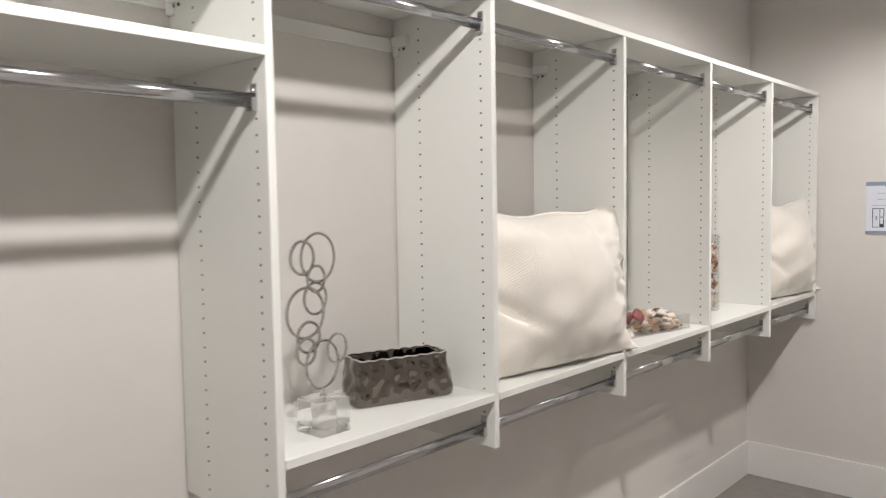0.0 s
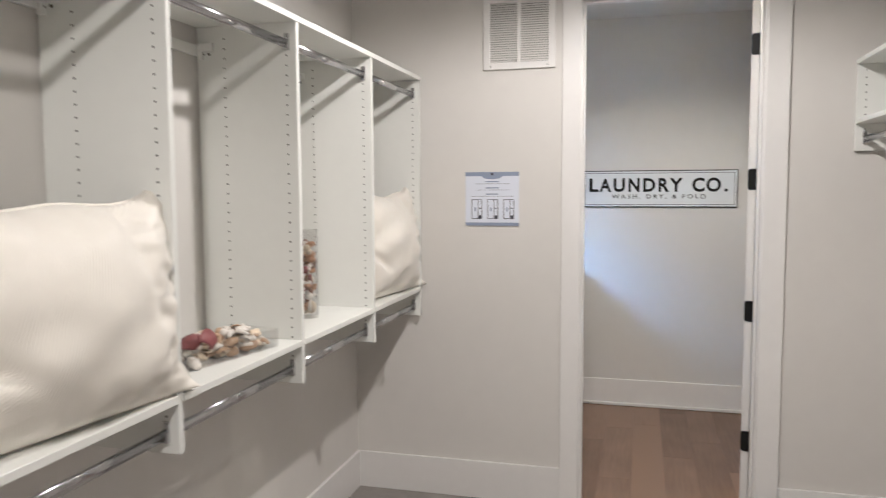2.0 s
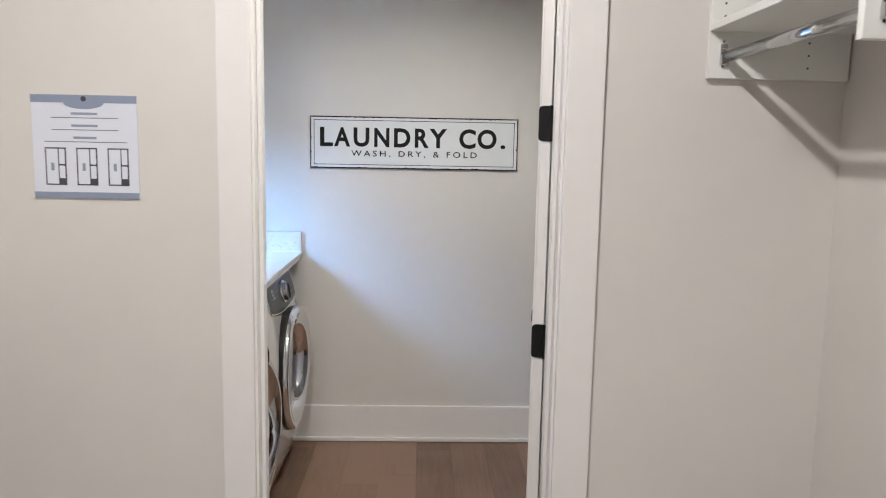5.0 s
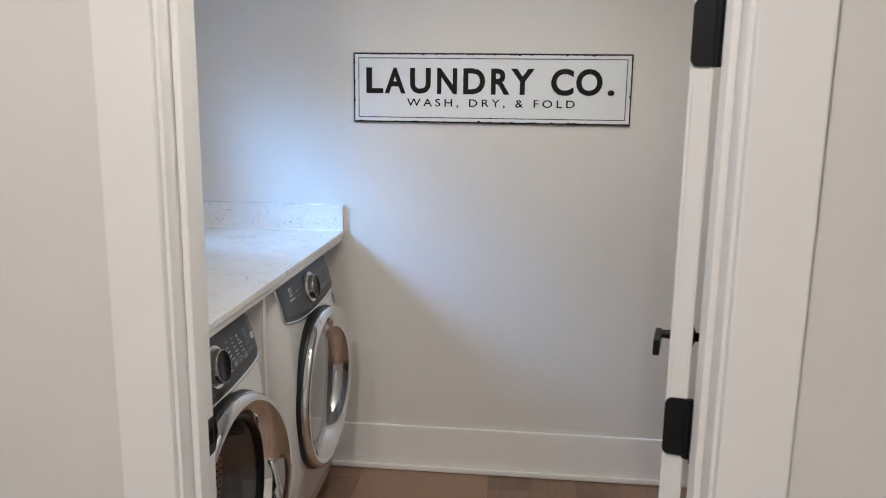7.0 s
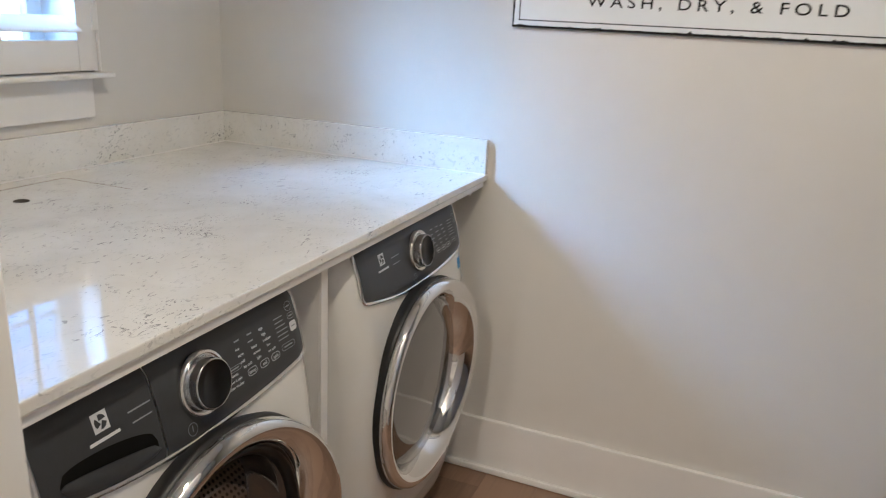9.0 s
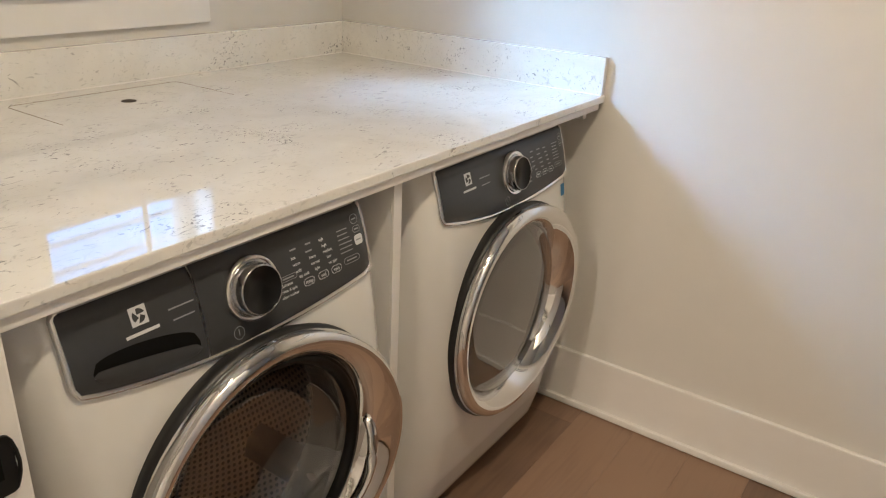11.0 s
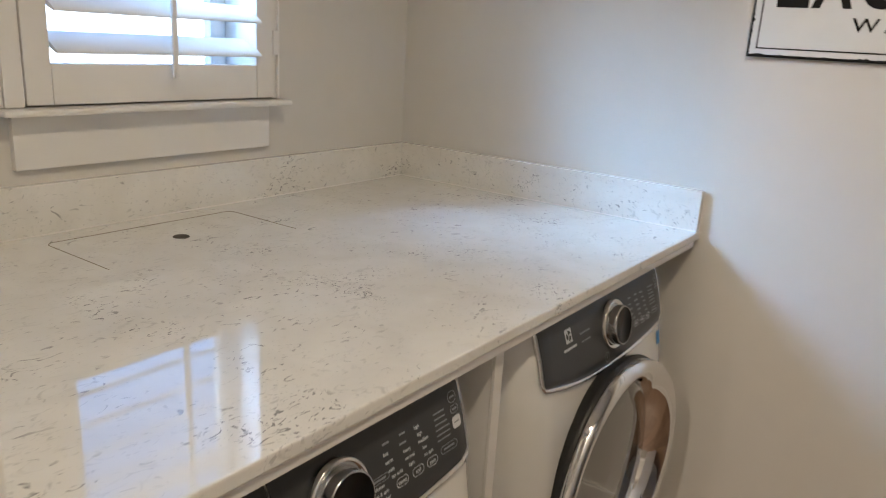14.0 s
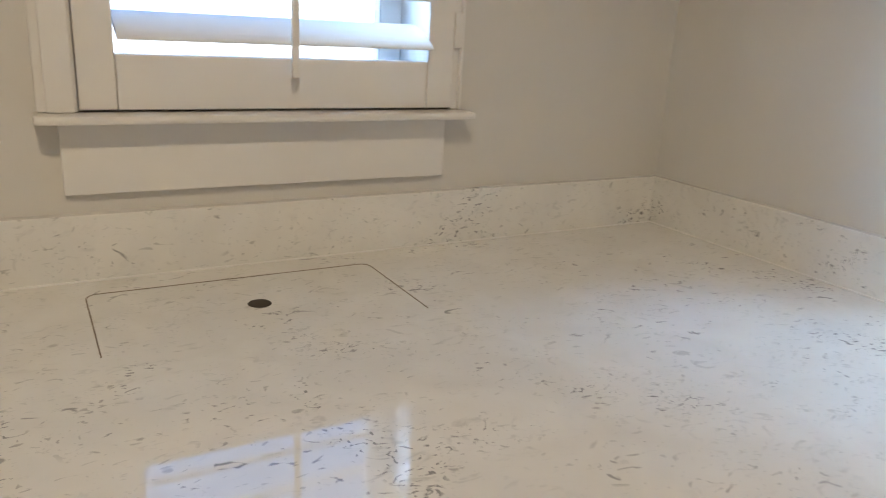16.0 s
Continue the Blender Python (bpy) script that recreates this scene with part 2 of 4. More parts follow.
def oak(name):
    m = bpy.data.materials.new(name)
    m.use_nodes = True
    n, l = m.node_tree.nodes, m.node_tree.links
    p = n["Principled BSDF"]
    p.inputs["Roughness"].default_value = 0.42
    co, mp, info = n.new("ShaderNodeTexCoord"), n.new("ShaderNodeMapping"), n.new("ShaderNodeObjectInfo")
    shift = n.new("ShaderNodeVectorMath")
    shift.operation = "SCALE"
    shift.inputs[0].default_value = (7, 11, 3)
    l.new(info.outputs["Random"], shift.inputs["Scale"])
    add = n.new("ShaderNodeVectorMath")
    l.new(co.outputs["Object"], add.inputs[0]), l.new(shift.outputs[0], add.inputs[1])
    mp.inputs["Scale"].default_value = (1.0, 0.07, 1.0)
    l.new(add.outputs[0], mp.inputs["Vector"])
    g, c = n.new("ShaderNodeTexNoise"), n.new("ShaderNodeTexNoise")
    g.inputs["Scale"].default_value, g.inputs["Detail"].default_value, g.inputs["Distortion"].default_value = 60, 8, 0.6
    c.inputs["Scale"].default_value, c.inputs["Detail"].default_value = 3.0, 3
    l.new(mp.outputs[0], g.inputs["Vector"]), l.new(add.outputs[0], c.inputs["Vector"])
    s = n.new("ShaderNodeMath")
    s.operation = "ADD"
    l.new(g.outputs["Fac"], s.inputs[0]), l.new(c.outputs["Fac"], s.inputs[1])
    s2 = n.new("ShaderNodeMath")
    s2.operation, s2.inputs[1].default_value = "MULTIPLY_ADD", 1.05
    l.new(info.outputs["Random"], s2.inputs[0]), l.new(s.outputs[0], s2.inputs[2])
    ramp = n.new("ShaderNodeValToRGB")
    e = ramp.color_ramp.elements
    e[0].position, e[0].color = 0.20, (0.095, 0.055, 0.036, 1)
    e[1].position, e[1].color = 0.95, (0.27, 0.172, 0.114, 1)
    half = n.new("ShaderNodeMath")
    half.operation, half.inputs[1].default_value = "MULTIPLY", 0.51
    l.new(s2.outputs[0], half.inputs[0]), l.new(half.outputs[0], ramp.inputs[0]), l.new(ramp.outputs[0], p.inputs["Base Color"])
    b = n.new("ShaderNodeBump")
    b.inputs["Strength"].default_value, b.inputs["Distance"].default_value = 0.25, 0.001
    l.new(g.outputs["Fac"], b.inputs["Height"]), l.new(b.outputs[0], p.inputs["Normal"])
    return m


OAK = oak("oak_plank")
SUBFLOOR = material("dark_joint", (0.05, 0.03, 0.02), 0.8)

# ---- building helpers ----


def finish(bm, name, mat, smooth=False):
    me = bpy.data.meshes.new(name)
    bmesh.ops.recalc_face_normals(bm, faces=bm.faces)
    bm.to_mesh(me)
    bm.free()
    me.materials.append(mat)
    if smooth:
        for f in me.polygons:
            f.use_smooth = True
    return me


def part(name, bm, mat, parent, label="", smooth=False):
    ob = new(name, finish(bm, name, mat, smooth))
    ob.parent = parent
    return tagged(ob, label) if label else ob


def thing(name, label, category, at=(0, 0, 0), group="", rz=0):
    ob = new(name)
    ob.matrix_world = pose(*at, 0, 0, rz)
    return tagged(ob, label, category, group)


def structure(name, bm, mat, label, category, smooth=False):
    return tagged(new(name, finish(bm, name, mat, smooth)), label, category, kind="structure")


def box(x0, x1, y0, y1, z0, z1, bevel=0.0, segs=2, bm=None):
    """A box, alone or added to bm, its edges rounded by bevel."""
    b = bmesh.new()
    bmesh.ops.create_cube(b, size=1, matrix=Matrix.Translation(((x0 + x1) / 2, (y0 + y1) / 2, (z0 + z1) / 2)) @ Matrix.Diagonal((x1 - x0, y1 - y0, z1 - z0, 1)))
    if bevel:
        bmesh.ops.bevel(b, geom=b.edges[:], offset=bevel, segments=segs, affect="EDGES", profile=0.6)
    if bm is None:
        return b
    return join(bm, b)


def join(bm, b):
    m = bpy.data.meshes.new("tmp")
    b.to_mesh(m)
    b.free()
    bm.from_mesh(m)
    bpy.data.meshes.remove(m)
    return bm


def lathe(profile, n=48, m=None, shape=None, close=False):
    """A surface of revolution round local x from rows (x, r). shape(a, x, r) may change a ring point."""
    b = bmesh.new()
    rings = []
    for x, r in profile:
        ring = []
        for i in range(n):
            a = 2 * math.pi * i / n
            xx, rr = shape(a, x, r) if shape else (x, r)
            ring.append(b.verts.new((xx, rr * math.cos(a), rr * math.sin(a))))
        rings.append(ring)
    for p, q in zip(rings, rings[1:]):
        for i in range(n):
            b.faces.new((p[i], p[(i + 1) % n], q[(i + 1) % n], q[i]))
    if close:
        b.faces.new(rings[0]), b.faces.new(rings[-1])
    if m:
        b.transform(m)
    return b


def tube(points, r, n=10, closed=False, flat=1.0):
    """A round bar along points."""
    b = bmesh.new()
    pts = [Vector(p) for p in points]
    rings = []
    for i, p in enumerate(pts):
        a = pts[i - 1] if (i or closed) else p
        c = pts[(i + 1) % len(pts)] if (i < len(pts) - 1 or closed) else p
        d = (c - a).normalized()
        u = d.cross(Vector((0, 0, 1)) if abs(d.z) < 0.95 else Vector((1, 0, 0))).normalized()
        v = d.cross(u)
        rings.append([b.verts.new(p + r * (math.cos(2 * math.pi * k / n) * u + flat * math.sin(2 * math.pi * k / n) * v)) for k in range(n)])
    count = len(rings) if closed else len(rings) - 1
    for i in range(count):
        p, q = rings[i], rings[(i + 1) % len(rings)]
        for k in range(n):
            b.faces.new((p[k], p[(k + 1) % n], q[(k + 1) % n], q[k]))
    if not closed:
        b.faces.new(rings[0]), b.faces.new(rings[-1])
    return b


def rounded(u0, u1, v0, v1, w0, w1, r, plane="yz", corners=(1, 1, 1, 1)):
    """A flat plate over u and v, from depth w0 to w1, with the chosen corners rounded."""
    b = bmesh.new()
    ring = []
    for (cu, cv, a0), on in zip(((u1 - r, v1 - r, 0), (u0 + r, v1 - r, 90), (u0 + r, v0 + r, 180), (u1 - r, v0 + r, 270)), corners):
        if on:
            ring += [(cu + r * math.cos(radians(a0 + 15 * k)), cv + r * math.sin(radians(a0 + 15 * k))) for k in range(7)]
        else:
            ring.append((cu + r * (1 if a0 in (0, 270) else -1), cv + r * (1 if a0 < 180 else -1)))
    lay = [[b.verts.new((w, u, v) if plane == "yz" else (u, w, v)) for u, v in ring] for w in (w0, w1)]
    b.faces.new(lay[0]), b.faces.new(lay[1])
    for k in range(len(ring)):
        b.faces.new((lay[0][k - 1], lay[0][k], lay[1][k], lay[1][k - 1]))
    return b


def words(text, size, depth, m, bold=0.0, spacing=1.0):
    """Lettering as a mesh; the letters lie in local x and y, centred."""
    c = bpy.data.curves.new("lettering", "FONT")
    c.body, c.size, c.extrude, c.offset, c.space_character = text, size, depth, bold, spacing
    c.align_x, c.align_y, c.resolution_u = "CENTER", "CENTER", 4
    o = bpy.data.objects.new("lettering", c)
    scene.collection.objects.link(o)
    me = bpy.data.meshes.new_from_object(o.evaluated_get(bpy.context.evaluated_depsgraph_get()))
    bpy.data.objects.remove(o)
    b = bmesh.new()
    b.from_mesh(me)
    b.transform(m)
    bpy.data.meshes.remove(me)
    return b


# ---- the plan ----
XL, XR = -1.145, 1.595          # closet's side walls
Y0, W = -1.6, 4.755             # closet's back wall, and the door wall's closet face
W2, YE = 4.872, 6.636           # door wall's laundry face, and the laundry's end wall
XR2 = 2.1                       # laundry's far side wall
H = 2.80
DX0, DX1, DH = 0.030, 0.842, 2.49   # doorway
WY0, WY1, WZ0, WZ1 = 5.47, 6.04, 1.29, 2.36   # window opening

structure("ground", box(-60, 60, -60, 60, -0.45, -0.40), LAWN, "flat green lawn outside the house", "ground")
# pale strip out of view, added to reflect sunlight onto the louvres' undersides
structure("bounce_ground", box(-6.98, -2.6, -14, 22, -0.40, -0.39), BOUNCE, "unseen pale ground strip added to bounce sunlight up to the louvres", "pavement")
structure("floor_closet", box(XL, XR, Y0, W + 0.06, -0.12, 0.0), CARPET, "plain greige cut-pile carpet", "floor")
structure("floor_laundry", box(XL, XR2, W + 0.06, YE, -0.12, -0.016), SUBFLOOR, "brown wood plank floor in the laundry", "floor")
structure("ceiling", box(XL - 0.15, XR2 + 0.15, Y0 - 0.15, YE + 0.15, H, H + 0.15), CEIL, "flat white painted ceiling", "ceiling")
west = box(XL - 0.15, XL, Y0 - 0.15, WY0, -0.3, H)
box(XL - 0.15, XL, WY1, YE + 0.15, -0.3, H, bm=west)
box(XL - 0.15, XL, WY0, WY1, -0.3, WZ0, bm=west)
box(XL - 0.15, XL, WY0, WY1, WZ1, H, bm=west)
structure("wall_west", west, WALL, "smooth warm grey painted wall with one window", "wall")
structure("wall_east", box(XR, XR + 0.1, Y0 - 0.15, W, -0.3, H), WALL, "smooth warm grey painted closet wall", "wall")
structure("wall_south", box(XL, XR, Y0 - 0.15, Y0, -0.3, H), WALL, "plain warm grey closet wall", "wall")
dw = box(XL, DX0 - 0.02, W, W2, -0.3, H)
box(DX1 + 0.02, XR2, W, W2, -0.3, H, bm=dw)
box(DX0 - 0.02, DX1 + 0.02, W, W2, DH + 0.02, H, bm=dw)
structure("wall_door", dw, WALL, "warm grey painted wall with the laundry doorway", "wall")
structure("wall_north", box(XL, XR2, YE, YE + 0.15, -0.3, H), WALL, "warm grey painted laundry end wall", "wall")
structure("wall_laundry_east", box(XR2, XR2 + 0.12, W, YE + 0.15, -0.3, H), WALL, "plain warm grey laundry wall", "wall")


def baseboard(x0, x1, y0, y1, h=0.195):
    structure("baseboard", box(x0, x1, y0, y1, 0.0, h, 0.004), TRIM, "tall flat white painted baseboard", "baseboard")


baseboard(XL, XL + 0.015, Y0, W - 0.015)
baseboard(XL, DX0 - 0.093, W - 0.015, W)
baseboard(DX1 + 0.106, XR, W - 0.015, W)
baseboard(XR - 0.015, XR, Y0, W - 0.015)
baseboard(XL, XR2, YE - 0.015, YE, 0.192)
shoe = box(XL, XR2, YE - 0.030, YE - 0.015, -0.002, 0.020, 0.005)
structure("trim", shoe, TRIM, "white quarter-round shoe moulding along the floor", "trim")

# doorway lining and casing
j = box(DX0 - 0.02, DX0, W - 0.004, W2 + 0.004, 0, DH)
box(DX1, DX1 + 0.02, W - 0.004, W2 + 0.004, 0, DH, bm=j)
box(DX0 - 0.02, DX1 + 0.02, W - 0.004, W2 + 0.004, DH, DH + 0.02, bm=j)
box(DX0, DX0 + 0.012, W + 0.035, W + 0.075, 0, DH, 0.003, bm=j)
box(DX1 - 0.012, DX1, W + 0.035, W + 0.075, 0, DH, 0.003, bm=j)
box(DX0, DX1, W + 0.035, W + 0.075, DH - 0.012, DH, 0.003, bm=j)
structure("door_frame", j, TRIM, "white painted door jamb with stop strips", "door frame")
for side, y0, y1 in (("closet", W - 0.019, W), ("laundry", W2, W2 + 0.019)):
    c = box(DX0 - 0.093, DX0 - 0.006, y0, y1, 0, DH + 0.006, 0.003)
    box(DX1 + 0.006, DX1 + 0.106, y0, y1, 0, DH + 0.006, 0.003, bm=c)
    structure("trim", c, TRIM, "flat white painted door casing", "trim")
    c = box(DX0 - 0.108, DX1 + 0.121, min(y0, y1 - 0.024), max(y1, y0 + 0.024), DH + 0.006, DH + 0.16, 0.003)
    structure("trim", c, TRIM, "flat white door head casing", "trim")
strike = thing("strike_plate", "black metal strike plate let into the door jamb", "strike plate", (DX0, 4.855, 0.952))
sp = rounded(-0.022, 0.022, -0.032, 0.032, 0.0, 0.003, 0.008)
join(sp, tube([(0.0015, 0.021, -0.024), (0.0035, 0.0235, -0.012), (0.004, 0.0245, 0.0), (0.0035, 0.0235, 0.012), (0.0015, 0.021, 0.024)], 0.0022, 8))
part("plate", sp, BLACK, strike)
part("latch_hole", box(0.003, 0.0036, -0.009, 0.009, -0.013, 0.013), PULL, strike, "dark latch opening")

# ---- closet organisers ----
T = 0.019
PEG = 0.032


def peg_holes(xs, y, side, z0, z1):
    """Two columns of drilled shelf-pin holes on one face of a panel."""
    b = bmesh.new()
    for x in xs:
        z = z0
        while z < z1:
            b.faces.new([b.verts.new((x + 0.0032 * math.cos(k * math.pi / 4), y + side * 0.0005, z + 0.0032 * math.sin(k * math.pi / 4))) for k in range(8)])
            z += PEG
    return b


def upright(parent, x0, x1, y, z0, z1, back):
    """A drilled side panel whose right face is at y."""
    p = part("side_panel", box(x0, x1, y - T, y, z0, z1, 0.0012, 1), MELA, parent)
    front = x1 if back == x0 else x0
    s = 1 if back == x0 else -1
    xs = (front - s * 0.036, front - s * 0.262)
    for face, side in ((y - T, -1), (y, 1)):
        part("hole_strip", peg_holes(xs, face, side, z0 + 0.03, z1 - 0.02), HOLE, p, "rows of small drilled shelf-pin holes")["kind"] = "stuff"


def hang_rod(parent, x, y0, y1, z):
    """An oval rod with an end bracket at each side panel."""
    rod = part("hanging_rod", tube([(x, y0 + 0.004, z), (x, y1 - 0.004, z)], 0.015, 16), CHROME, parent, "polished oval chrome rod", True)
    for v in rod.data.vertices:
        v.co.x = x + (v.co.x - x) * 0.52
    for y, s in ((y0, 1), (y1, -1)):
        b = box(x - 0.010, x + 0.010, min(y, y + s * 0.014), max(y, y + s * 0.014), z - 0.021, z + 0.006, 0.003)
        box(x - 0.009, x + 0.009, min(y, y + s * 0.004), max(y, y + s * 0.004), z - 0.01, z + 0.034, 0.0015, bm=b)
        join(b, lathe([(0, 0.0001), (0.0, 0.006), (0.004, 0.005), (0.005, 0.0001)], 12, Matrix.Translation((x, y + s * 0.003, z + 0.024)) @ Matrix.Rotation(radians(90 * s), 4, "Z")))
        part("rod_bracket", b, CHROME, parent, "small chrome rod-end bracket")


def wall_rail(parent, xw, s, y0, y1, z):
    """The hanging rail behind a bay with its cover brackets."""
    part("hanging_rail", box(min(xw, xw + s * 0.014), max(xw, xw + s * 0.014), y0 + 0.003, y1 - 0.003, z - 0.018, z + 0.018, 0.002), MELA, parent)
    for y, d in ((y0, 1), (y1, -1)):
        a, b2 = xw + s * 0.016, xw + s * 0.072
        k = box(min(a, b2), max(a, b2), min(y, y + d * 0.018), max(y, y + d * 0.018), z - 0.006, z + 0.022, 0.003)
        box(min(a, a + s * 0.016), max(a, a + s * 0.016), min(y, y + d * 0.014), max(y, y + d * 0.014), z - 0.034, z - 0.006, 0.002, bm=k)
        part("rail_bracket", k, MELA, parent, "white plastic suspension bracket")
        for q in (0.030, 0.052):
            part("screw", lathe([(0, 0.0001), (0.0, 0.0045), (0.002, 0.004), (0.003, 0.0001)], 10, Matrix.Translation((xw + s * q, y + d * 0.002, z - 0.014)) @ Matrix.Rotation(radians(90 * d), 4, "Z")), HOLE, parent, "dark screw head")


BAY = 0.692
LX0, LX1 = XL + 0.007, -0.775
LY = [4.735 - BAY * k for k in range(6)] + [0.583, -0.109]       # right faces of the side panels
left = thing("closet_organizer", "white melamine wall-hung closet organiser with open bays", "closet shelving", (0, 0, 0))
for y in LY:
    upright(left, LX0, LX1, y, 0.947, 2.140, LX0)
part("top_board", box(LX0, LX1 + 0.003, LY[-1] - T, LY[0], 2.140, 2.160, 0.0012, 1), MELA, left)
for k, (y1, y0) in enumerate(zip(LY, LY[1:])):
    a, b = y0 + 0.0005, y1 - T - 0.0005
    wall_rail(left, XL, 1, y0, y1 - T, 2.064)
    if k < 5:
        part("shelf", box(LX0 + 0.004, LX1 + 0.0025, a, b, 1.076, 1.096, 0.0012, 1), MELA, left)
        hang_rod(left, -0.808, y0, y1 - T, 2.070)
        hang_rod(left, -0.812, y0, y1 - T, 0.996)
    else:
        part("shelf", box(LX0 + 0.004, LX1 + 0.0025, a, b, 1.894, 1.914, 0.0012, 1), MELA, left)
        hang_rod(left, -0.815, y0, y1 - T, 1.812)

RX0, RX1 = 1.216, XR - 0.006
RY = [W - 0.004 - BAY * k for k in range(7)]
right = thing("closet_organizer", "white melamine upper closet organiser with double shelves and rods", "closet shelving", (0, 0, 0))
for y in RY:
    upright(right, RX0, RX1, y, 1.753, 2.130, RX1)
part("top_board", box(RX0 - 0.003, RX1, RY[-1] - T, RY[0], 2.130, 2.150, 0.0012, 1), MELA, right)
for y1, y0 in zip(RY, RY[1:]):
    part("shelf", box(RX0 - 0.0025, RX1 - 0.004, y0 + 0.0005, y1 - T - 0.0005, 1.872, 1.892, 0.0012, 1), MELA, right)
    hang_rod(right, 1.253, y0, y1 - T, 1.806)

# ceiling lamps
for lx, ly in ((0.18, 0.80), (0.18, 3.45), (0.62, 5.22)):
    cl = thing("ceiling_light", "small white surface-mounted ceiling downlight", "ceiling light", (lx, ly, H), "ceiling downlights")
    down = Matrix.Rotation(radians(90), 4, "Y")
    part("housing", lathe([(0.0, 0.070), (0.002, 0.076), (0.074, 0.074), (0.080, 0.070), (0.080, 0.060), (0.076, 0.058)], 28, down), TRIM, cl, "", True)
    part("lens", lathe([(0.0765, 0.059), (0.080, 0.035), (0.081, 0.0001)], 28, down), TRIM, cl, "frosted lens", True)

# ---- on the closet's door wall ----
vent = thing("air_vent", "white louvred return-air grille high on the wall", "vent", (-0.2745, W, 2.355))
# no duct is cut: a flat dark sheet paints its shade behind the slats
part("backing", box(-0.150, 0.150, -0.006, -0.001, -0.150, 0.150), VENTDARK, vent, "flat dark sheet painted as the shade inside the duct")
vf = box(-0.1765, -0.143, -0.014, -0.001, -0.1765, 0.1765, 0.003)
box(0.143, 0.1765, -0.014, -0.001, -0.1765, 0.1765, 0.003, bm=vf)
box(-0.143, 0.143, -0.014, -0.001, 0.143, 0.1765, 0.003, bm=vf)
box(-0.143, 0.143, -0.014, -0.001, -0.1765, -0.143, 0.003, bm=vf)
box(-0.009, 0.009, -0.014, -0.004, -0.143, 0.143, 0.002, bm=vf)
part("frame", vf, TRIM, vent)
sl = box(-0.067, 0.067, -0.0006, 0.0006, -0.0065, 0.0065)
sl.transform(Matrix.Rotation(radians(-40), 4, "X"))
slat = finish(sl, "slat", TRIM)
for cx in (-0.076, 0.076):
    for k in range(26):
        o = new("slat", slat)
        o.parent, o.location = vent, (cx, -0.0105, -0.1375 + 0.011 * k)
for x in (-0.14, 0.14):
    part("screw", lathe([(0, 0.0001), (0, 0.004), (0.0015, 0.003), (0.002, 0.0001)], 10, Matrix.Translation((x, -0.0145, -0.162)) @ Matrix.Rotation(radians(-90), 4, "Z")), CHROME, vent)

note = thing("wall_notice", "laminated white notice with slate-blue bands and three small plans", "notice", (-0.409, W, 1.545))
part("sheet", box(-0.136, 0.136, -0.005, -0.001, -0.134, 0.134, 0.001), PAPER, note)
part("band", box(-0.136, 0.136, -0.0058, -0.005, 0.114, 0.134), PAPERBAND, note, "slate-blue top band")
part("band", box(-0.136, 0.136, -0.0058, -0.005, -0.134, -0.118), PAPERBAND, note, "slate-blue bottom band")
tab = bmesh.new()
tab.faces.new([tab.verts.new((0.052 * math.cos(a), -0.0062, 0.114 + 0.016 * math.sin(a))) for a in [math.pi * (1 + k / 14) for k in range(15)]])
part("tab", tab, PAPERBAND, note, "rounded blue tab with an emblem")
part("emblem", lathe([(0, 0.0001), (0, 0.007), (0.0006, 0.0065), (0.0006, 0.0001)], 14, Matrix.Translation((0, -0.0062, 0.124)) @ Matrix.Rotation(radians(-90), 4, "Z")), INK, note, "small dark round emblem")
for z, w, h in ((0.082, 0.034, 0.006), (0.051, 0.034, 0.006), (0.020, 0.030, 0.006)):
    part("text_line", box(-w, w, -0.0056, -0.005, z - h / 2 + 0.004, z + h / 2 + 0.004), PAPERBAND, note, "illegible printed heading")
    part("rule", box(-0.085 - 0.02 * (z < 0.03), 0.088 + 0.02 * (z < 0.03), -0.0056, -0.005, z - 0.0075, z - 0.006), INK, note, "thin black rule")
for cx in (-0.078, 0.003, 0.084):
    pl = box(cx - 0.027, cx + 0.027, -0.0056, -0.005, -0.100, -0.002)
    part("plan_outline", pl, INK, note, "small printed floor plan")
    part("plan_room", box(cx - 0.0235, cx + 0.006, -0.006, -0.0056, -0.0965, -0.0055), PAPER, note)
    part("plan_room", box(cx + 0.009, cx + 0.0235, -0.006, -0.0056, -0.045, -0.0055), PAPER, note)
    part("plan_room", box(cx + 0.009, cx + 0.0235, -0.006, -0.0056, -0.082, -0.049), PAPER, note)
    part("plan_mark", box(cx - 0.012, cx - 0.004, -0.0064, -0.006, -0.062, -0.042), PAPERBAND, note)

# ---- the open laundry door ----
HX, HY, ANG = 0.803, 4.905, -13.0
DW, DT = 0.795, 0.035
door = thing("door_1", "white panelled interior door standing wide open into the laundry", "door", (HX, HY, 0.012), rz=ANG)
door["kind"] = "structure"
# local: y along the door from the hinges, x across its thickness
db = box(0.004, DT - 0.004, 0.002, DW - 0.002, 0.001, DH - 0.026)
for x0, x1 in ((0.0, 0.006), (DT - 0.006, DT)):
    for a in ((0, 0.115, 0, DH - 0.025), (DW - 0.115, DW, 0, DH - 0.025), (0.115, DW - 0.115, 0, 0.24), (0.115, DW - 0.115, 0.80, 0.95), (0.115, DW - 0.115, DH - 0.145, DH - 0.025)):
        box(x0, x1, a[0], a[1], a[2], a[3], 0.0015, bm=db)
part("leaf", db, TRIM, door)
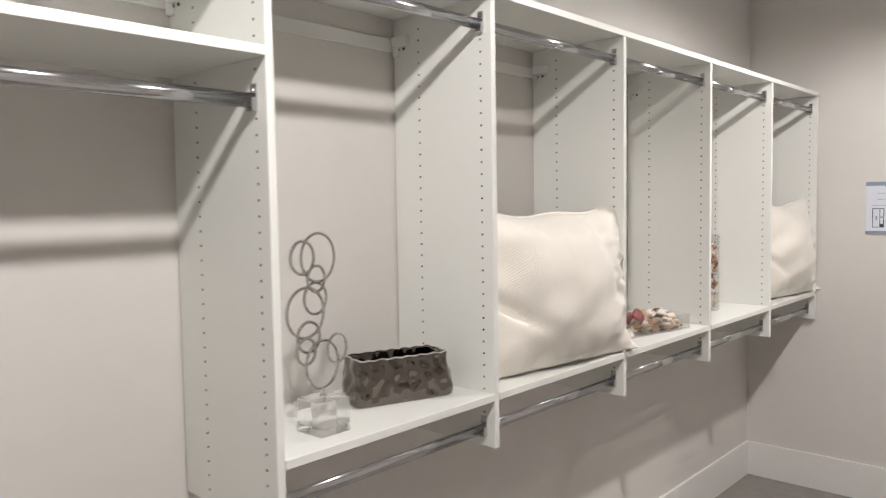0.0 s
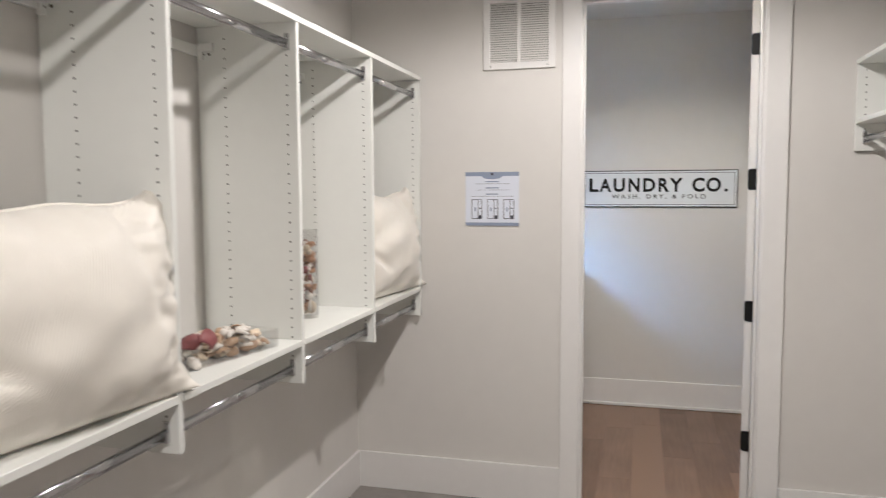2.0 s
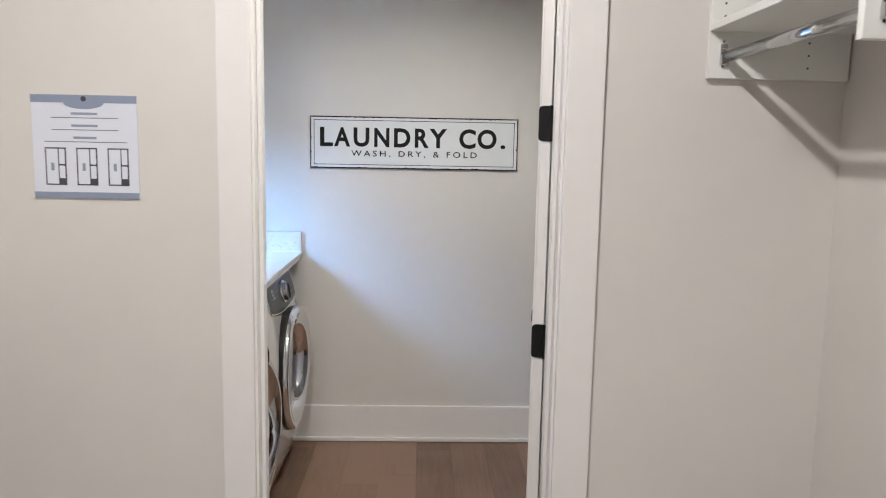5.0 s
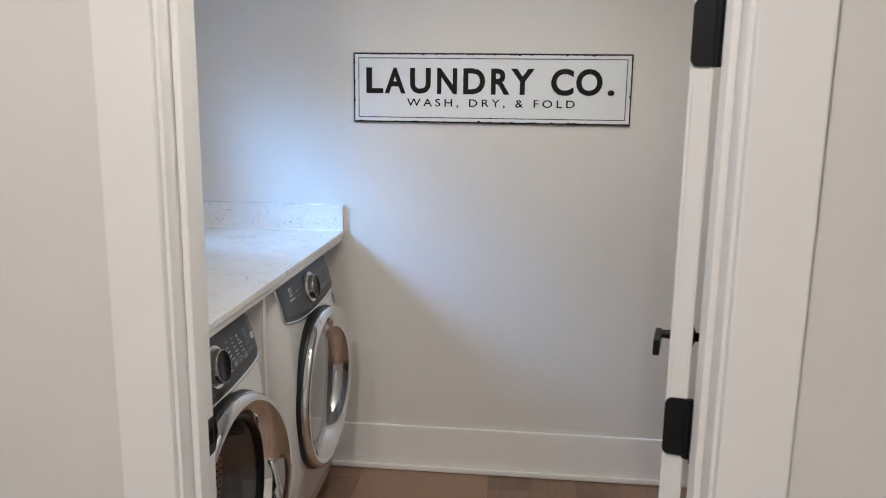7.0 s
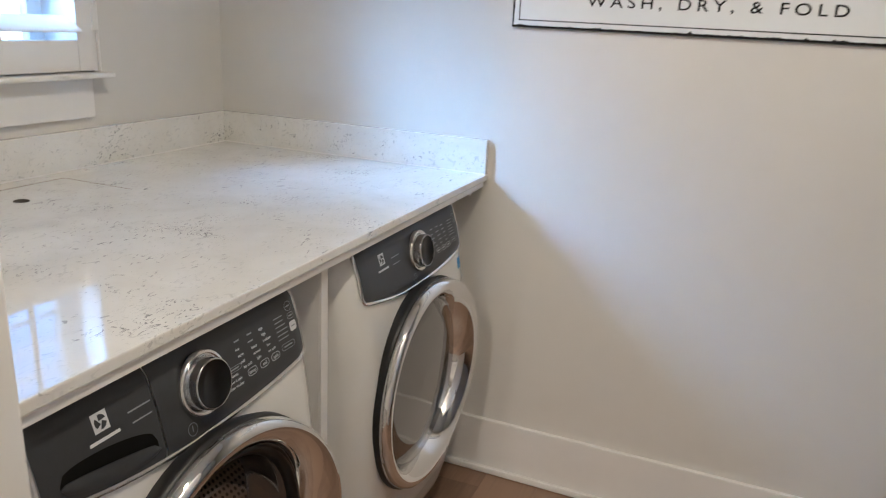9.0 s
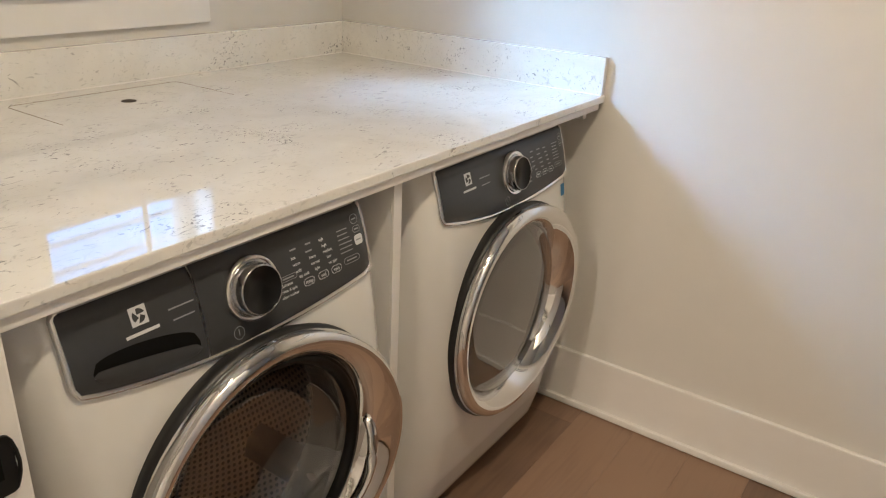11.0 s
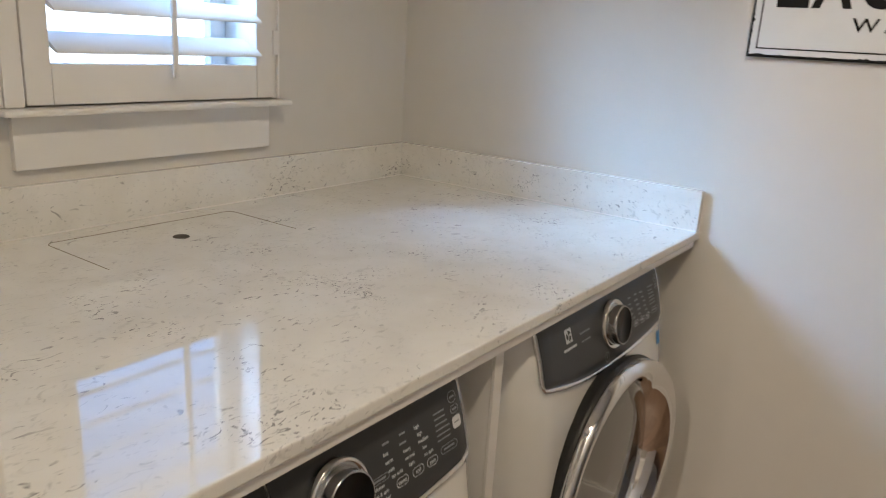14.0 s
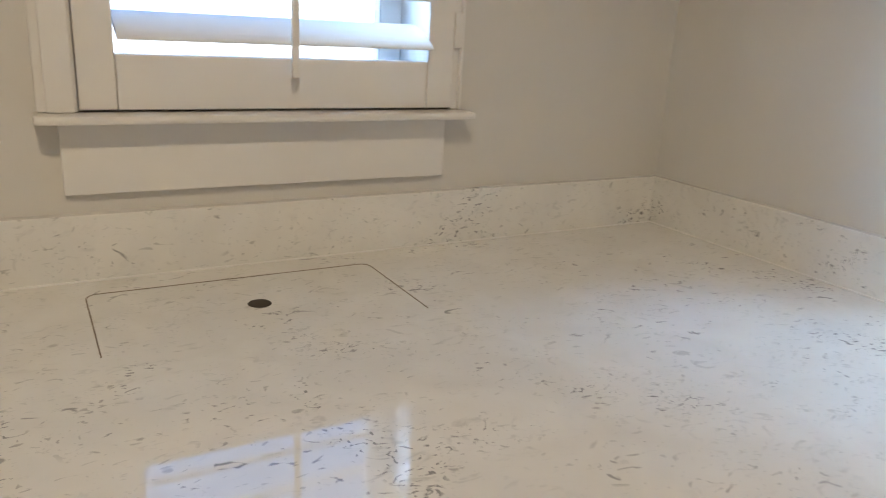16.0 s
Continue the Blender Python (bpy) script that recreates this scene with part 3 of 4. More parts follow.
for z in (0.345, 0.988, 1.622, 2.255):
    hg = rounded(-0.0005, 0.034, z - 0.05, z + 0.05, -0.0024, 0.001, 0.012, "xz", (0, 1, 1, 0))
    join(hg, lathe([(-0.051, 0.0001), (-0.051, 0.0065), (0.051, 0.0065), (0.051, 0.0001)], 14, Matrix.Translation((0.038, -0.004, z)) @ Matrix.Rotation(radians(90), 4, "Y")))
    part("hinge", hg, BLACK, door, "black butt hinge with rounded corners")
for s, x in ((-1, 0.0), (1, DT)):
    lv = lathe([(0, 0.0001), (0, 0.030), (0.006, 0.030), (0.010, 0.020), (0.014, 0.012), (0.045, 0.010), (0.046, 0.0001)], 24, Matrix.Translation((x, DW - 0.06, 0.930)) @ Matrix.Rotation(radians(180 if s < 0 else 0), 4, "Z"))
    xa, xb = x + s * 0.036, x + s * 0.052
    box(min(xa, xb), max(xa, xb), DW - 0.165, DW - 0.047, 0.902, 0.942, 0.003, bm=lv)
    part("door_handle", lv, BLACK, door, "black lever handle on a round rose")
# leaves of the hinges on the jamb
for z in (0.357, 1.000, 1.634, 2.267):
    jl = thing("hinge_plate", "black hinge leaf screwed to the white jamb", "hinge", (DX1, 4.875, z), group="hinge leaves on the jamb")
    part("plate", rounded(-0.034, 0.0, -0.05, 0.05, -0.003, 0.0, 0.012, "yz", (0, 1, 1, 0)), BLACK, jl)
    for q in (-0.033, 0.0, 0.033):
        part("screw", lathe([(0, 0.0001), (0.0, 0.0042), (0.0008, 0.0036), (0.0010, 0.0001)], 10, Matrix.Translation((-0.003, -0.017 + 0.006 * (q == 0), q)) @ Matrix.Rotation(radians(180), 4, "Z")), BLACK, jl, "black countersunk screw")

# ---- laundry counter ----
CX1, CZ = -0.150, 1.020
counter = thing("countertop", "white quartz countertop with fine grey flecks", "countertop", (0, 0, 0))
HOLE_Y, HOLE_X, SY0, SY1, SX0, SX1 = 5.660, -0.940, 5.435, 5.885, -1.062, -0.832
slab = box(XL + 0.001, CX1, W2 + 0.001, YE - 0.001, CZ - 0.020, CZ, 0.003)
slab_ob = part("slab", slab, QUARTZ, counter)
part("backsplash", box(XL + 0.0005, XL + 0.020, W2 + 0.001, YE - 0.021, CZ + 0.0005, CZ + 0.105, 0.002), QUARTZ, counter)
part("backsplash", box(XL + 0.0005, CX1 - 0.004, YE - 0.020, YE - 0.0005, CZ + 0.0005, CZ + 0.105, 0.002), QUARTZ, counter)
caulk = box(XL + 0.020, XL + 0.0225, W2 + 0.001, YE - 0.0225, CZ, CZ + 0.0025)
box(XL + 0.020, CX1 - 0.006, YE - 0.0225, YE - 0.020, CZ, CZ + 0.0025, bm=caulk)
part("edge_strip", box(CX1 - 0.060, CX1 - 0.006, W2 + 0.002, YE - 0.024, CZ - 0.038, CZ - 0.0203, 0.001), TRIM, counter, "white build-up strip under the front edge")
part("caulk_line", caulk, TRIM, counter, "thin white caulk joint")
HOLE_SHADE = material("hole_dark", (0.045, 0.035, 0.025), 0.7)
SEAM = material("seam_shadow", (0.20, 0.16, 0.12), 0.8)
r = 0.018
path = [(SX1, SY0)] + [(SX0 + r - r * math.cos(a), SY0 + r - r * math.sin(a)) for a in [math.pi / 2 * (1 - k / 6) for k in range(7)]]
path += [(SX0 + r - r * math.cos(a), SY1 - r + r * math.sin(a)) for a in [math.pi / 2 * k / 6 for k in range(7)]] + [(SX1, SY1)]
part("access_seam", tube([(x, y, CZ - 0.0002) for x, y in path], 0.0011, 6), SEAM, counter, "thin dark seam of a cut-out access panel")
# the slab stays uncut; a dark disc on top paints the hole's shaded inside
part("hole_shade_disc", lathe([(0.0, 0.0175), (0.0009, 0.0165), (0.0009, 0.0001)], 28, Matrix.Translation((HOLE_X, HOLE_Y, CZ)) @ Matrix.Rotation(radians(-90), 4, "Y")), HOLE_SHADE, counter, "flat dark disc painted as the shaded finger hole in the counter")
sup = thing("counter_support", "white painted upright board under the counter between the machines", "support panel")
part("board", box(XL + 0.001, -0.1785, 5.7065, 5.7305, -0.004, CZ - 0.0385, 0.001), TRIM, sup)
part("edge_strip", box(-0.178, -0.172, 5.706, 5.731, -0.004, CZ - 0.0385, 0.0015), TRIM, sup, "white painted front edge strip")
cleat = thing("counter_cleat", "white painted cleat fixed to the wall under the counter", "cleat")
part("strip", box(XL + 0.002, -0.20, YE - 0.022, YE - 0.0005, CZ - 0.075, CZ - 0.0385, 0.002), TRIM, cleat)

# ---- washer and dryer ----
PROFILE = [(0.004, -0.208), (0.050, -0.180), (0.140, -0.156), (0.300, -0.134), (0.480, -0.128), (0.640, -0.132), (0.760, -0.145), (0.830, -0.156), (0.900, -0.172), (0.955, -0.190), (0.972, -0.205), (0.978, -0.235)]


def front_x(z):
    return float(np.interp(z, [p[0] for p in PROFILE], [p[1] for p in PROFILE]))


DC, DR = 0.542, 0.283         # door centre height and radius


def machine(name, label, yc, washer):
    """A front-loading machine, its front to +x, centred on y = yc."""
    m = thing(name, label, name.replace("_", " "), (0, yc, 0))
    half = 0.340
    b = bmesh.new()
    ys = [-half + 2 * half * k / 40 for k in range(41)]
    zs = np.unique(np.r_[[p[0] for p in PROFILE], np.linspace(0.004, 0.97, 44)])

    def px(y, z):
        e = max(0.0, (abs(y) - 0.262) / 0.078)
        return front_x(z) - 0.055 * e ** 2.6

    grid = [[b.verts.new((px(y, z), y, z)) for y in ys] for z in zs]
    for i in range(len(zs) - 1):
        for k in range(40):
            yy, zz = (ys[k] + ys[k + 1]) / 2, (zs[i] + zs[i + 1]) / 2
            if math.hypot(yy, zz - DC) > 0.246:
                b.faces.new((grid[i][k], grid[i][k + 1], grid[i + 1][k + 1], grid[i + 1][k]))
    for k in (0, 40):
        back = [b.verts.new((-0.98, ys[k], z)) for z in zs]
        for i in range(len(zs) - 1):
            b.faces.new((grid[i][k], grid[i + 1][k], back[i + 1], back[i]))
    for i in (0, len(zs) - 1):
        back = [b.verts.new((-0.98, y, zs[i])) for y in ys]
        for k in range(40):
            b.faces.new((grid[i][k], grid[i][k + 1], back[k + 1], back[k]))
    bmesh.ops.remove_doubles(b, verts=b.verts[:], dist=0.0003)
    part("body", b, ENAMEL, m, "", True)
    for fy in (-0.27, 0.27):
        part("foot", lathe([(0, 0.0001), (0, 0.022), (0.03, 0.018), (0.03, 0.0001)], 14, Matrix.Translation((-0.30, fy, -0.004)) @ Matrix.Rotation(radians(-90), 4, "Y")), GASKET, m)

    # control panel, a bowed slab that follows the front
    def foot(y):
        return 0.841 - 0.022 * (1 - (y / 0.305) ** 2) + 0.017 * max(0.0, -y / 0.3) ** 2

    def slab(y0, y1, lift, high, n=32, rows=12):
        g = bmesh.new()
        rws = []
        for i in range(rows + 1):
            row = []
            for k in range(n + 1):
                y = y0 + (y1 - y0) * k / n
                z0 = foot(y)
                z = z0 + (high - z0) * i / rows
                edge = lift * (0.4 if i in (0, rows) else 1)
                row.append(g.verts.new((px(y, z) + edge, y, z)))
            rws.append(row)
        for i in range(rows):
            for k in range(n):
                g.faces.new((rws[i][k], rws[i][k + 1], rws[i + 1][k + 1], rws[i + 1][k]))
        return g

    split = -0.085 if washer else -0.287
    panel = part("control_panel", slab(split + 0.0012, 0.292, 0.006, 0.960), GRAPHITE, m, "dark graphite control panel with pale print", True)
    if washer:
        part("detergent_drawer", slab(-0.287, split - 0.0012, 0.006, 0.960, 20), GRAPHITE, m, "dark graphite detergent drawer with a scooped pull", True)
        pts = []
        for k in range(25):
            f = k / 24
            y = -0.262 + 0.164 * f
            bow = max(0.0, math.sin(math.pi * f)) ** 0.34
            base_z = foot(y) + 0.007
            pts.append((y, base_z + 0.014 * (1 - bow), base_z + 0.016 + 0.010 * bow, base_z + 0.020 + 0.026 * bow + 0.006 * f))
        sc, lip = bmesh.new(), bmesh.new()
        for g, rows3 in ((sc, ((1, 0.0066), (2, 0.0070))), (lip, ((0, 0.0066), (0.5, 0.0115), (1, 0.0085)))):
            prev = None
            for c, lift in rows3:
                zs = [(p[0], 0.5 * (p[1] + p[2]) if c == 0.5 else p[1 + c]) for p in pts]
                row = [g.verts.new((px(y, z) + lift, y, z)) for y, z in zs]
                if prev:
                    for k in range(24):
                        g.faces.new((prev[k], prev[k + 1], row[k + 1], row[k]))
                prev = row
        pl = part("pull", sc, PULL, m, "black scooped drawer pull", True)
        part("lip", lip, GRAPHITE, pl, "glossy graphite lip of the pull", True)
    # chrome edge along the panel's ends and foot
    low = foot(-0.290)
    edge = [(-0.278, 0.962), (-0.286, 0.960)] + [(-0.290, 0.954 + (low + 0.008 - 0.954) * k / 8) for k in range(9)]
    edge += [(y, foot(y) - 0.003) for y in [-0.284 + 0.578 * k / 24 for k in range(25)]]
    edge += [(0.295, 0.845 + 0.112 * k / 8) for k in range(9)]
    part("chrome_edge", tube([(px(y, z) + 0.003, y, z) for y, z in edge], 0.0048, 8), MIRROR_CHROME, m, "bright chrome edge round the panel", True)
    # knob
    ky, kz = 0.013, 0.896
    at = Matrix.Translation((front_x(kz) + 0.004, ky, kz)) @ Matrix.Rotation(radians(-10), 4, "Y")
    kn = part("knob", lathe([(0, 0.0535), (0.007, 0.0535), (0.010, 0.051), (0.009, 0.047), (0.006, 0.0425)], 48, at), MIRROR_CHROME, m, "chrome-ringed cycle dial", True)
    part("dial_rim", lathe([(0.004, 0.0430), (0.026, 0.0412), (0.0285, 0.0402), (0.0285, 0.0385)], 48, at), CHROME, kn, "ribbed chrome rim", True)
    part("dial_face", lathe([(0.0285, 0.0386), (0.0262, 0.037), (0.0255, 0.0001)], 48, at), KNOB, kn, "glossy black dial face", True)
    # print: a plain emblem, bars for words, pale key outlines

    def mark(nm, y0, y1, z0, z1, mat, lab=""):
        g = bmesh.new()
        n = 2 if (y1 - y0) > 0.03 else 1
        rows = [[g.verts.new((px(y0 + (y1 - y0) * k / n, z) + 0.0066, y0 + (y1 - y0) * k / n, z)) for k in range(n + 1)] for z in (z0, z1)]
        for k in range(n):
            g.faces.new((rows[0][k], rows[0][k + 1], rows[1][k + 1], rows[1][k]))
        part(nm, g, mat, panel, lab)

    ey = -0.180
    mark("emblem", ey - 0.013, ey + 0.013, 0.911, 0.937, PRINT, "small pale square emblem")
    g = bmesh.new()
    for a0 in (0.3, 2.4, 4.5):
        ring = [(0.010 * math.cos(a0 + 1.5 * k / 5), 0.010 * math.sin(a0 + 1.5 * k / 5)) for k in range(6)] + [(0.003 * math.cos(a0 + 2.2), 0.003 * math.sin(a0 + 2.2))]
        g.faces.new([g.verts.new((px(ey + u, 0.924 + v) + 0.0072, ey + u, 0.924 + v)) for u, v in ring])
    part("emblem_blades", g, GRAPHITE, panel, "dark curved shapes in the emblem")
    mark("brand_bar", ey - 0.026, ey + 0.026, 0.8985, 0.9030, PRINT, "pale bar in place of a brand name")
    mark("text_bar", -0.135, -0.092, 0.914, 0.9162, PRINTDIM, "small illegible line of print")
    mark("text_bar", -0.132, -0.095, 0.898, 0.9002, PRINTDIM, "small illegible line of print")

    def outline(nm, y, z, hw, hh, mat, lab=""):
        """A thin rounded key outline printed on the panel."""
        r = min(hw, hh)
        ring = []
        for cu, a0 in ((hw - r, -90), (r - hw, 90)):
            ring += [(cu + r * math.cos(radians(a0 + 18 * k)), r * math.sin(radians(a0 + 18 * k)) * hh / r) for k in range(11)]
        g = bmesh.new()
        lay = [[g.verts.new((px(y + f * u, z + f * v) + 0.0067, y + u * (1 - d / hw), z + v * (1 - d / hh))) for u, v in ring] for f, d in ((1.0, 0.0), (1.0, 0.0011))]
        for k in range(len(ring)):
            g.faces.new((lay[0][k - 1], lay[0][k], lay[1][k], lay[1][k - 1]))
        part(nm, g, mat, panel, lab)

    def lettered(text, y, z, h, mat):
        """A readable word printed on the panel."""
        g = words(text, h, 0.0, Matrix.Identity(4), 0.0002, 1.05)
        for v in g.verts:
            u, w = v.co.x, v.co.y
            v.co = (px(y + u, z + w) + 0.0069, y + u, z + w)
        part("key_word", g, mat, panel, "printed word " + text)

    outline("power_key", -0.028, 0.838, 0.0105, 0.0105, PRINTDIM, "round power key outline")
    mark("power_bar", -0.0288, -0.0272, 0.834, 0.844, PRINTDIM)
    rnd = random.Random(4)
    SMALL = (("", 0.112, 0.927), ("hot", 0.108, 0.914), ("warm", 0.112, 0.903), ("cold", 0.114, 0.891), ("tap cold", 0.124, 0.881),
             ("", 0.147, 0.927), ("", 0.145, 0.915), ("heavy", 0.150, 0.904), ("normal", 0.154, 0.893), ("light", 0.156, 0.882),
             ("high", 0.178, 0.925), ("high", 0.182, 0.914), ("medium", 0.187, 0.904), ("low", 0.188, 0.893), ("no spin", 0.195, 0.882),
             ("delicates", 0.084, 0.877), ("rinse & spin", 0.087, 0.8675), ("clean washer", 0.087, 0.858))
    for text, yy, z in SMALL:
        if text and washer:
            lettered(text, yy, z, 0.0068, PRINT)
        else:
            w = rnd.uniform(0.012, 0.020)
            mark("key_text", yy - w / 2, yy + w / 2, z - 0.0012, z + 0.0014, PRINTDIM)
    for k in range(6):
        z, w = 0.9265 - 0.0078 * k, rnd.uniform(0.026, 0.034)
        mark("key_text", 0.218, 0.218 + w, z - 0.0008, z + 0.0010, PRINTDIM)
    outline("key_outline", 0.088, 0.887, 0.021, 0.0048, PRINTDIM)
    mark("key_text", 0.076, 0.102, 0.8857, 0.8883, PRINTDIM)
    for text, yy in (("temp", 0.133), ("soil", 0.168), ("spin", 0.201)):
        outline("key_outline", yy, 0.8665, 0.0130, 0.0068, PRINT)
        if washer:
            lettered(text, yy, 0.8665, 0.0085, PRINT)
        else:
            mark("key_text", yy - 0.007, yy + 0.007, 0.8652, 0.8680, PRINT)
    outline("key_outline", 0.243, 0.871, 0.021, 0.0062, PRINTDIM)
    mark("key_text", 0.230, 0.256, 0.8697, 0.8723, PRINTDIM)
    for yy, z, hh in ((0.268, 0.937, 0.0085), (0.269, 0.919, 0.0058)):
        outline("key_outline", yy, z, 0.0105, hh, PRINTDIM)
        mark("key_text", yy - 0.006, yy + 0.006, z - 0.0013, z + 0.0013, PRINTDIM)
    if washer:
        key = bmesh.new()
        ring = []
        for cu, cv, a0 in ((0.006, 0.004, 0), (-0.006, 0.004, 90), (-0.006, -0.004, 180), (0.006, -0.004, 270)):
            ring += [(cu + 0.005 * math.cos(radians(a0 + 22.5 * k)), cv + 0.005 * math.sin(radians(a0 + 22.5 * k))) for k in range(5)]
        key.faces.new([key.verts.new((px(0.269 + u, 0.900 + v) + 0.0068, 0.269 + u, 0.900 + v)) for u, v in ring])
        part("start_key", key, PRINT, panel, "pale rounded start key")
        mark("key_text", 0.2625, 0.2755, 0.8988, 0.9012, PRINTDIM)
    if not washer:
        g = bmesh.new()
        g.faces.new([g.verts.new((px(y, z) + 0.0012, y, z)) for y, z in ((0.258, 0.778), (0.281, 0.778), (0.281, 0.810), (0.258, 0.810))])
        part("energy_label", g, BLUELABEL, m, "small blue energy label")

    # door
    base = Matrix.Translation((-0.128, 0, DC))
    part("gasket", lathe([(-0.03, DR - 0.01), (0.000, DR + 0.003), (0.010, DR + 0.002), (0.015, DR - 0.006), (0.012, DR - 0.03)], 72, base), GASKET, m, "black rubber door gasket", True)

    def swell(a, x, rr):
        s = (0.5 + 0.5 * math.cos(a + (0.12 if washer else -0.25))) ** (5 if washer else 3)
        t = max(0.0, min(1.0, (x - 0.008) / 0.025))
        return x + (0.027 if washer else 0.018) * s * t * max(0.0, (rr - 0.215) / 0.065), rr + (0.024 if washer else 0.008) * s * t * (1 if rr > 0.25 else 0)

    ring = [(0.008, 0.281), (0.018, 0.281), (0.029, 0.277), (0.035, 0.270), (0.036, 0.262), (0.034, 0.255), (0.027, 0.244), (0.016, 0.234), (0.002, 0.227), (-0.012, 0.222)]
    dr = part("door", lathe(ring, 96, base, swell), MIRROR_CHROME, m, "round chrome-framed porthole door", True)
    # scooped handle at the side of the ring
    hd = []
    for k in range(13 if washer else 0):
        a = radians(-50 + 52 * k / 12)
        hd.append((-0.128 + 0.016 + 0.022 * math.sin(math.pi * k / 12) ** 0.7, 0.236 * math.cos(a), DC + 0.236 * math.sin(a)))
    if washer:
        part("handle", tube(hd, 0.013, 12, flat=0.6), MIRROR_CHROME, dr, "chrome scooped door handle", True)
    if washer:
        part("glass_bowl", lathe([(-0.004, 0.226), (-0.012, 0.214), (-0.017, 0.206), (-0.026, 0.202), (-0.060, 0.184), (-0.064, 0.176), (-0.072, 0.172), (-0.098, 0.146), (-0.112, 0.108), (-0.118, 0.060), (-0.121, 0.0005)], 64, base), DOORGLASS, dr, "clear bowl-shaped door glass", True)
        part("bowl_rim", lathe([(-0.002, 0.229), (0.003, 0.224), (0.003, 0.217), (-0.006, 0.210), (-0.014, 0.208)], 72, base), KNOB, dr, "glossy black rim of the door glass", True)
        part("bellows", lathe([(-0.010, 0.224), (-0.03, 0.232), (-0.055, 0.220), (-0.075, 0.226), (-0.095, 0.210), (-0.115, 0.216)], 64, base), GRAPHITE, m, "grey rubber bellows", True)
        drum = part("drum", lathe([(-0.11, 0.214), (-0.13, 0.262), (-0.42, 0.262)], 64, base), DRUM, m, "perforated stainless-steel drum", True)
        part("back_plate", lathe([(-0.42, 0.262), (-0.43, 0.25), (-0.40, 0.12), (-0.40, 0.0005)], 64, base), DRUMBACK, drum, "perforated steel back of the drum", True)
        for a in (80, 200, 320):
            rib = bmesh.new()
            rs = []
            for k in range(7):
                x = -0.14 - 0.27 * k / 6
                h = 0.055 * math.sin(math.pi * (0.12 + 0.76 * k / 6))
                rs.append([rib.verts.new((x, (0.263 - h * f) * math.cos(radians(a + w)), DC + (0.263 - h * f) * math.sin(radians(a + w)))) for w, f in ((-9, 0), (-4, 0.75), (0, 1), (4, 0.75), (9, 0))])
            for p0, p1 in zip(rs, rs[1:]):
                for k in range(4):
                    rib.faces.new((p0[k], p0[k + 1], p1[k + 1], p1[k]))
            part("drum_rib", rib, STEEL, drum, "pressed steel lifter rib", True)
    else:
        part("window", lathe([(-0.010, 0.226), (-0.004, 0.222), (0.000, 0.17), (0.002, 0.0005)], 64, base), DARKGLASS, dr, "smoked flat door window", True)
    return m


def drum_material(name, round_wall):
    """Steel with a regular pattern of small punched holes, wrapped round the wall or flat on the back."""
    m = material(name, (0.52, 0.42, 0.33), 0.30, 1.0, grain=0.1, scale=40)
    n, l = m.node_tree.nodes, m.node_tree.links
    p = n["Principled BSDF"]
    v, co, r = n.new("ShaderNodeTexVoronoi"), n.new("ShaderNodeTexCoord"), n.new("ShaderNodeMapRange")
    sep, com, up, turn, arc = n.new("ShaderNodeSeparateXYZ"), n.new("ShaderNodeCombineXYZ"), n.new("ShaderNodeMath"), n.new("ShaderNodeMath"), n.new("ShaderNodeMath")
    v.voronoi_dimensions = "2D"
    v.inputs["Scale"].default_value, v.inputs["Randomness"].default_value = 74, 0.0
    r.inputs["From Min"].default_value, r.inputs["From Max"].default_value = 0.24, 0.34
    up.operation, up.inputs[1].default_value = "SUBTRACT", DC
    turn.operation, arc.operation, arc.inputs[1].default_value = "ARCTAN2", "MULTIPLY", 0.262
    l.new(co.outputs["Object"], sep.inputs[0]), l.new(sep.outputs["Z"], up.inputs[0])
    if round_wall:
        l.new(up.outputs[0], turn.inputs[0]), l.new(sep.outputs["Y"], turn.inputs[1]), l.new(turn.outputs[0], arc.inputs[0])
        l.new(sep.outputs["X"], com.inputs["X"]), l.new(arc.outputs[0], com.inputs["Y"])
    else:
        l.new(sep.outputs["Y"], com.inputs["X"]), l.new(up.outputs[0], com.inputs["Y"])
    spin = n.new("ShaderNodeMapping")
    spin.inputs["Rotation"].default_value = (0, 0, radians(45))
    l.new(com.outputs[0], spin.inputs["Vector"]), l.new(spin.outputs[0], v.inputs["Vector"]), l.new(v.outputs["Distance"], r.inputs["Value"])
    mul = n.new("ShaderNodeMix")
    mul.data_type = "RGBA"
    mul.inputs[6].default_value = (0.03, 0.025, 0.02, 1)
    old = p.inputs["Base Color"].links[0].from_socket
    l.new(old, mul.inputs[7]), l.new(r.outputs[0], mul.inputs[0]), l.new(mul.outputs[2], p.inputs["Base Color"])
    return m


DRUM = drum_material("perforated_steel", True)
DRUMBACK = drum_material("perforated_steel_back", False)
machine("washing_machine", "white front-loading washing machine with chrome porthole under the counter", 5.325, True)
machine("tumble_dryer", "white front-loading tumble dryer with chrome porthole under the counter", 6.150, False)

# ---- the sign ----
sign = thing("wall_sign", "white enamel laundry sign with worn black edges and black letters", "sign", (0.426, YE, 1.588))
part("plate", box(-0.532, 0.532, -0.012, -0.001, -0.132, 0.132, 0.002), SIGNBLACK, sign, "black worn edge of the plate")
wp = bmesh.new()
rnd = random.Random(9)
ring = []
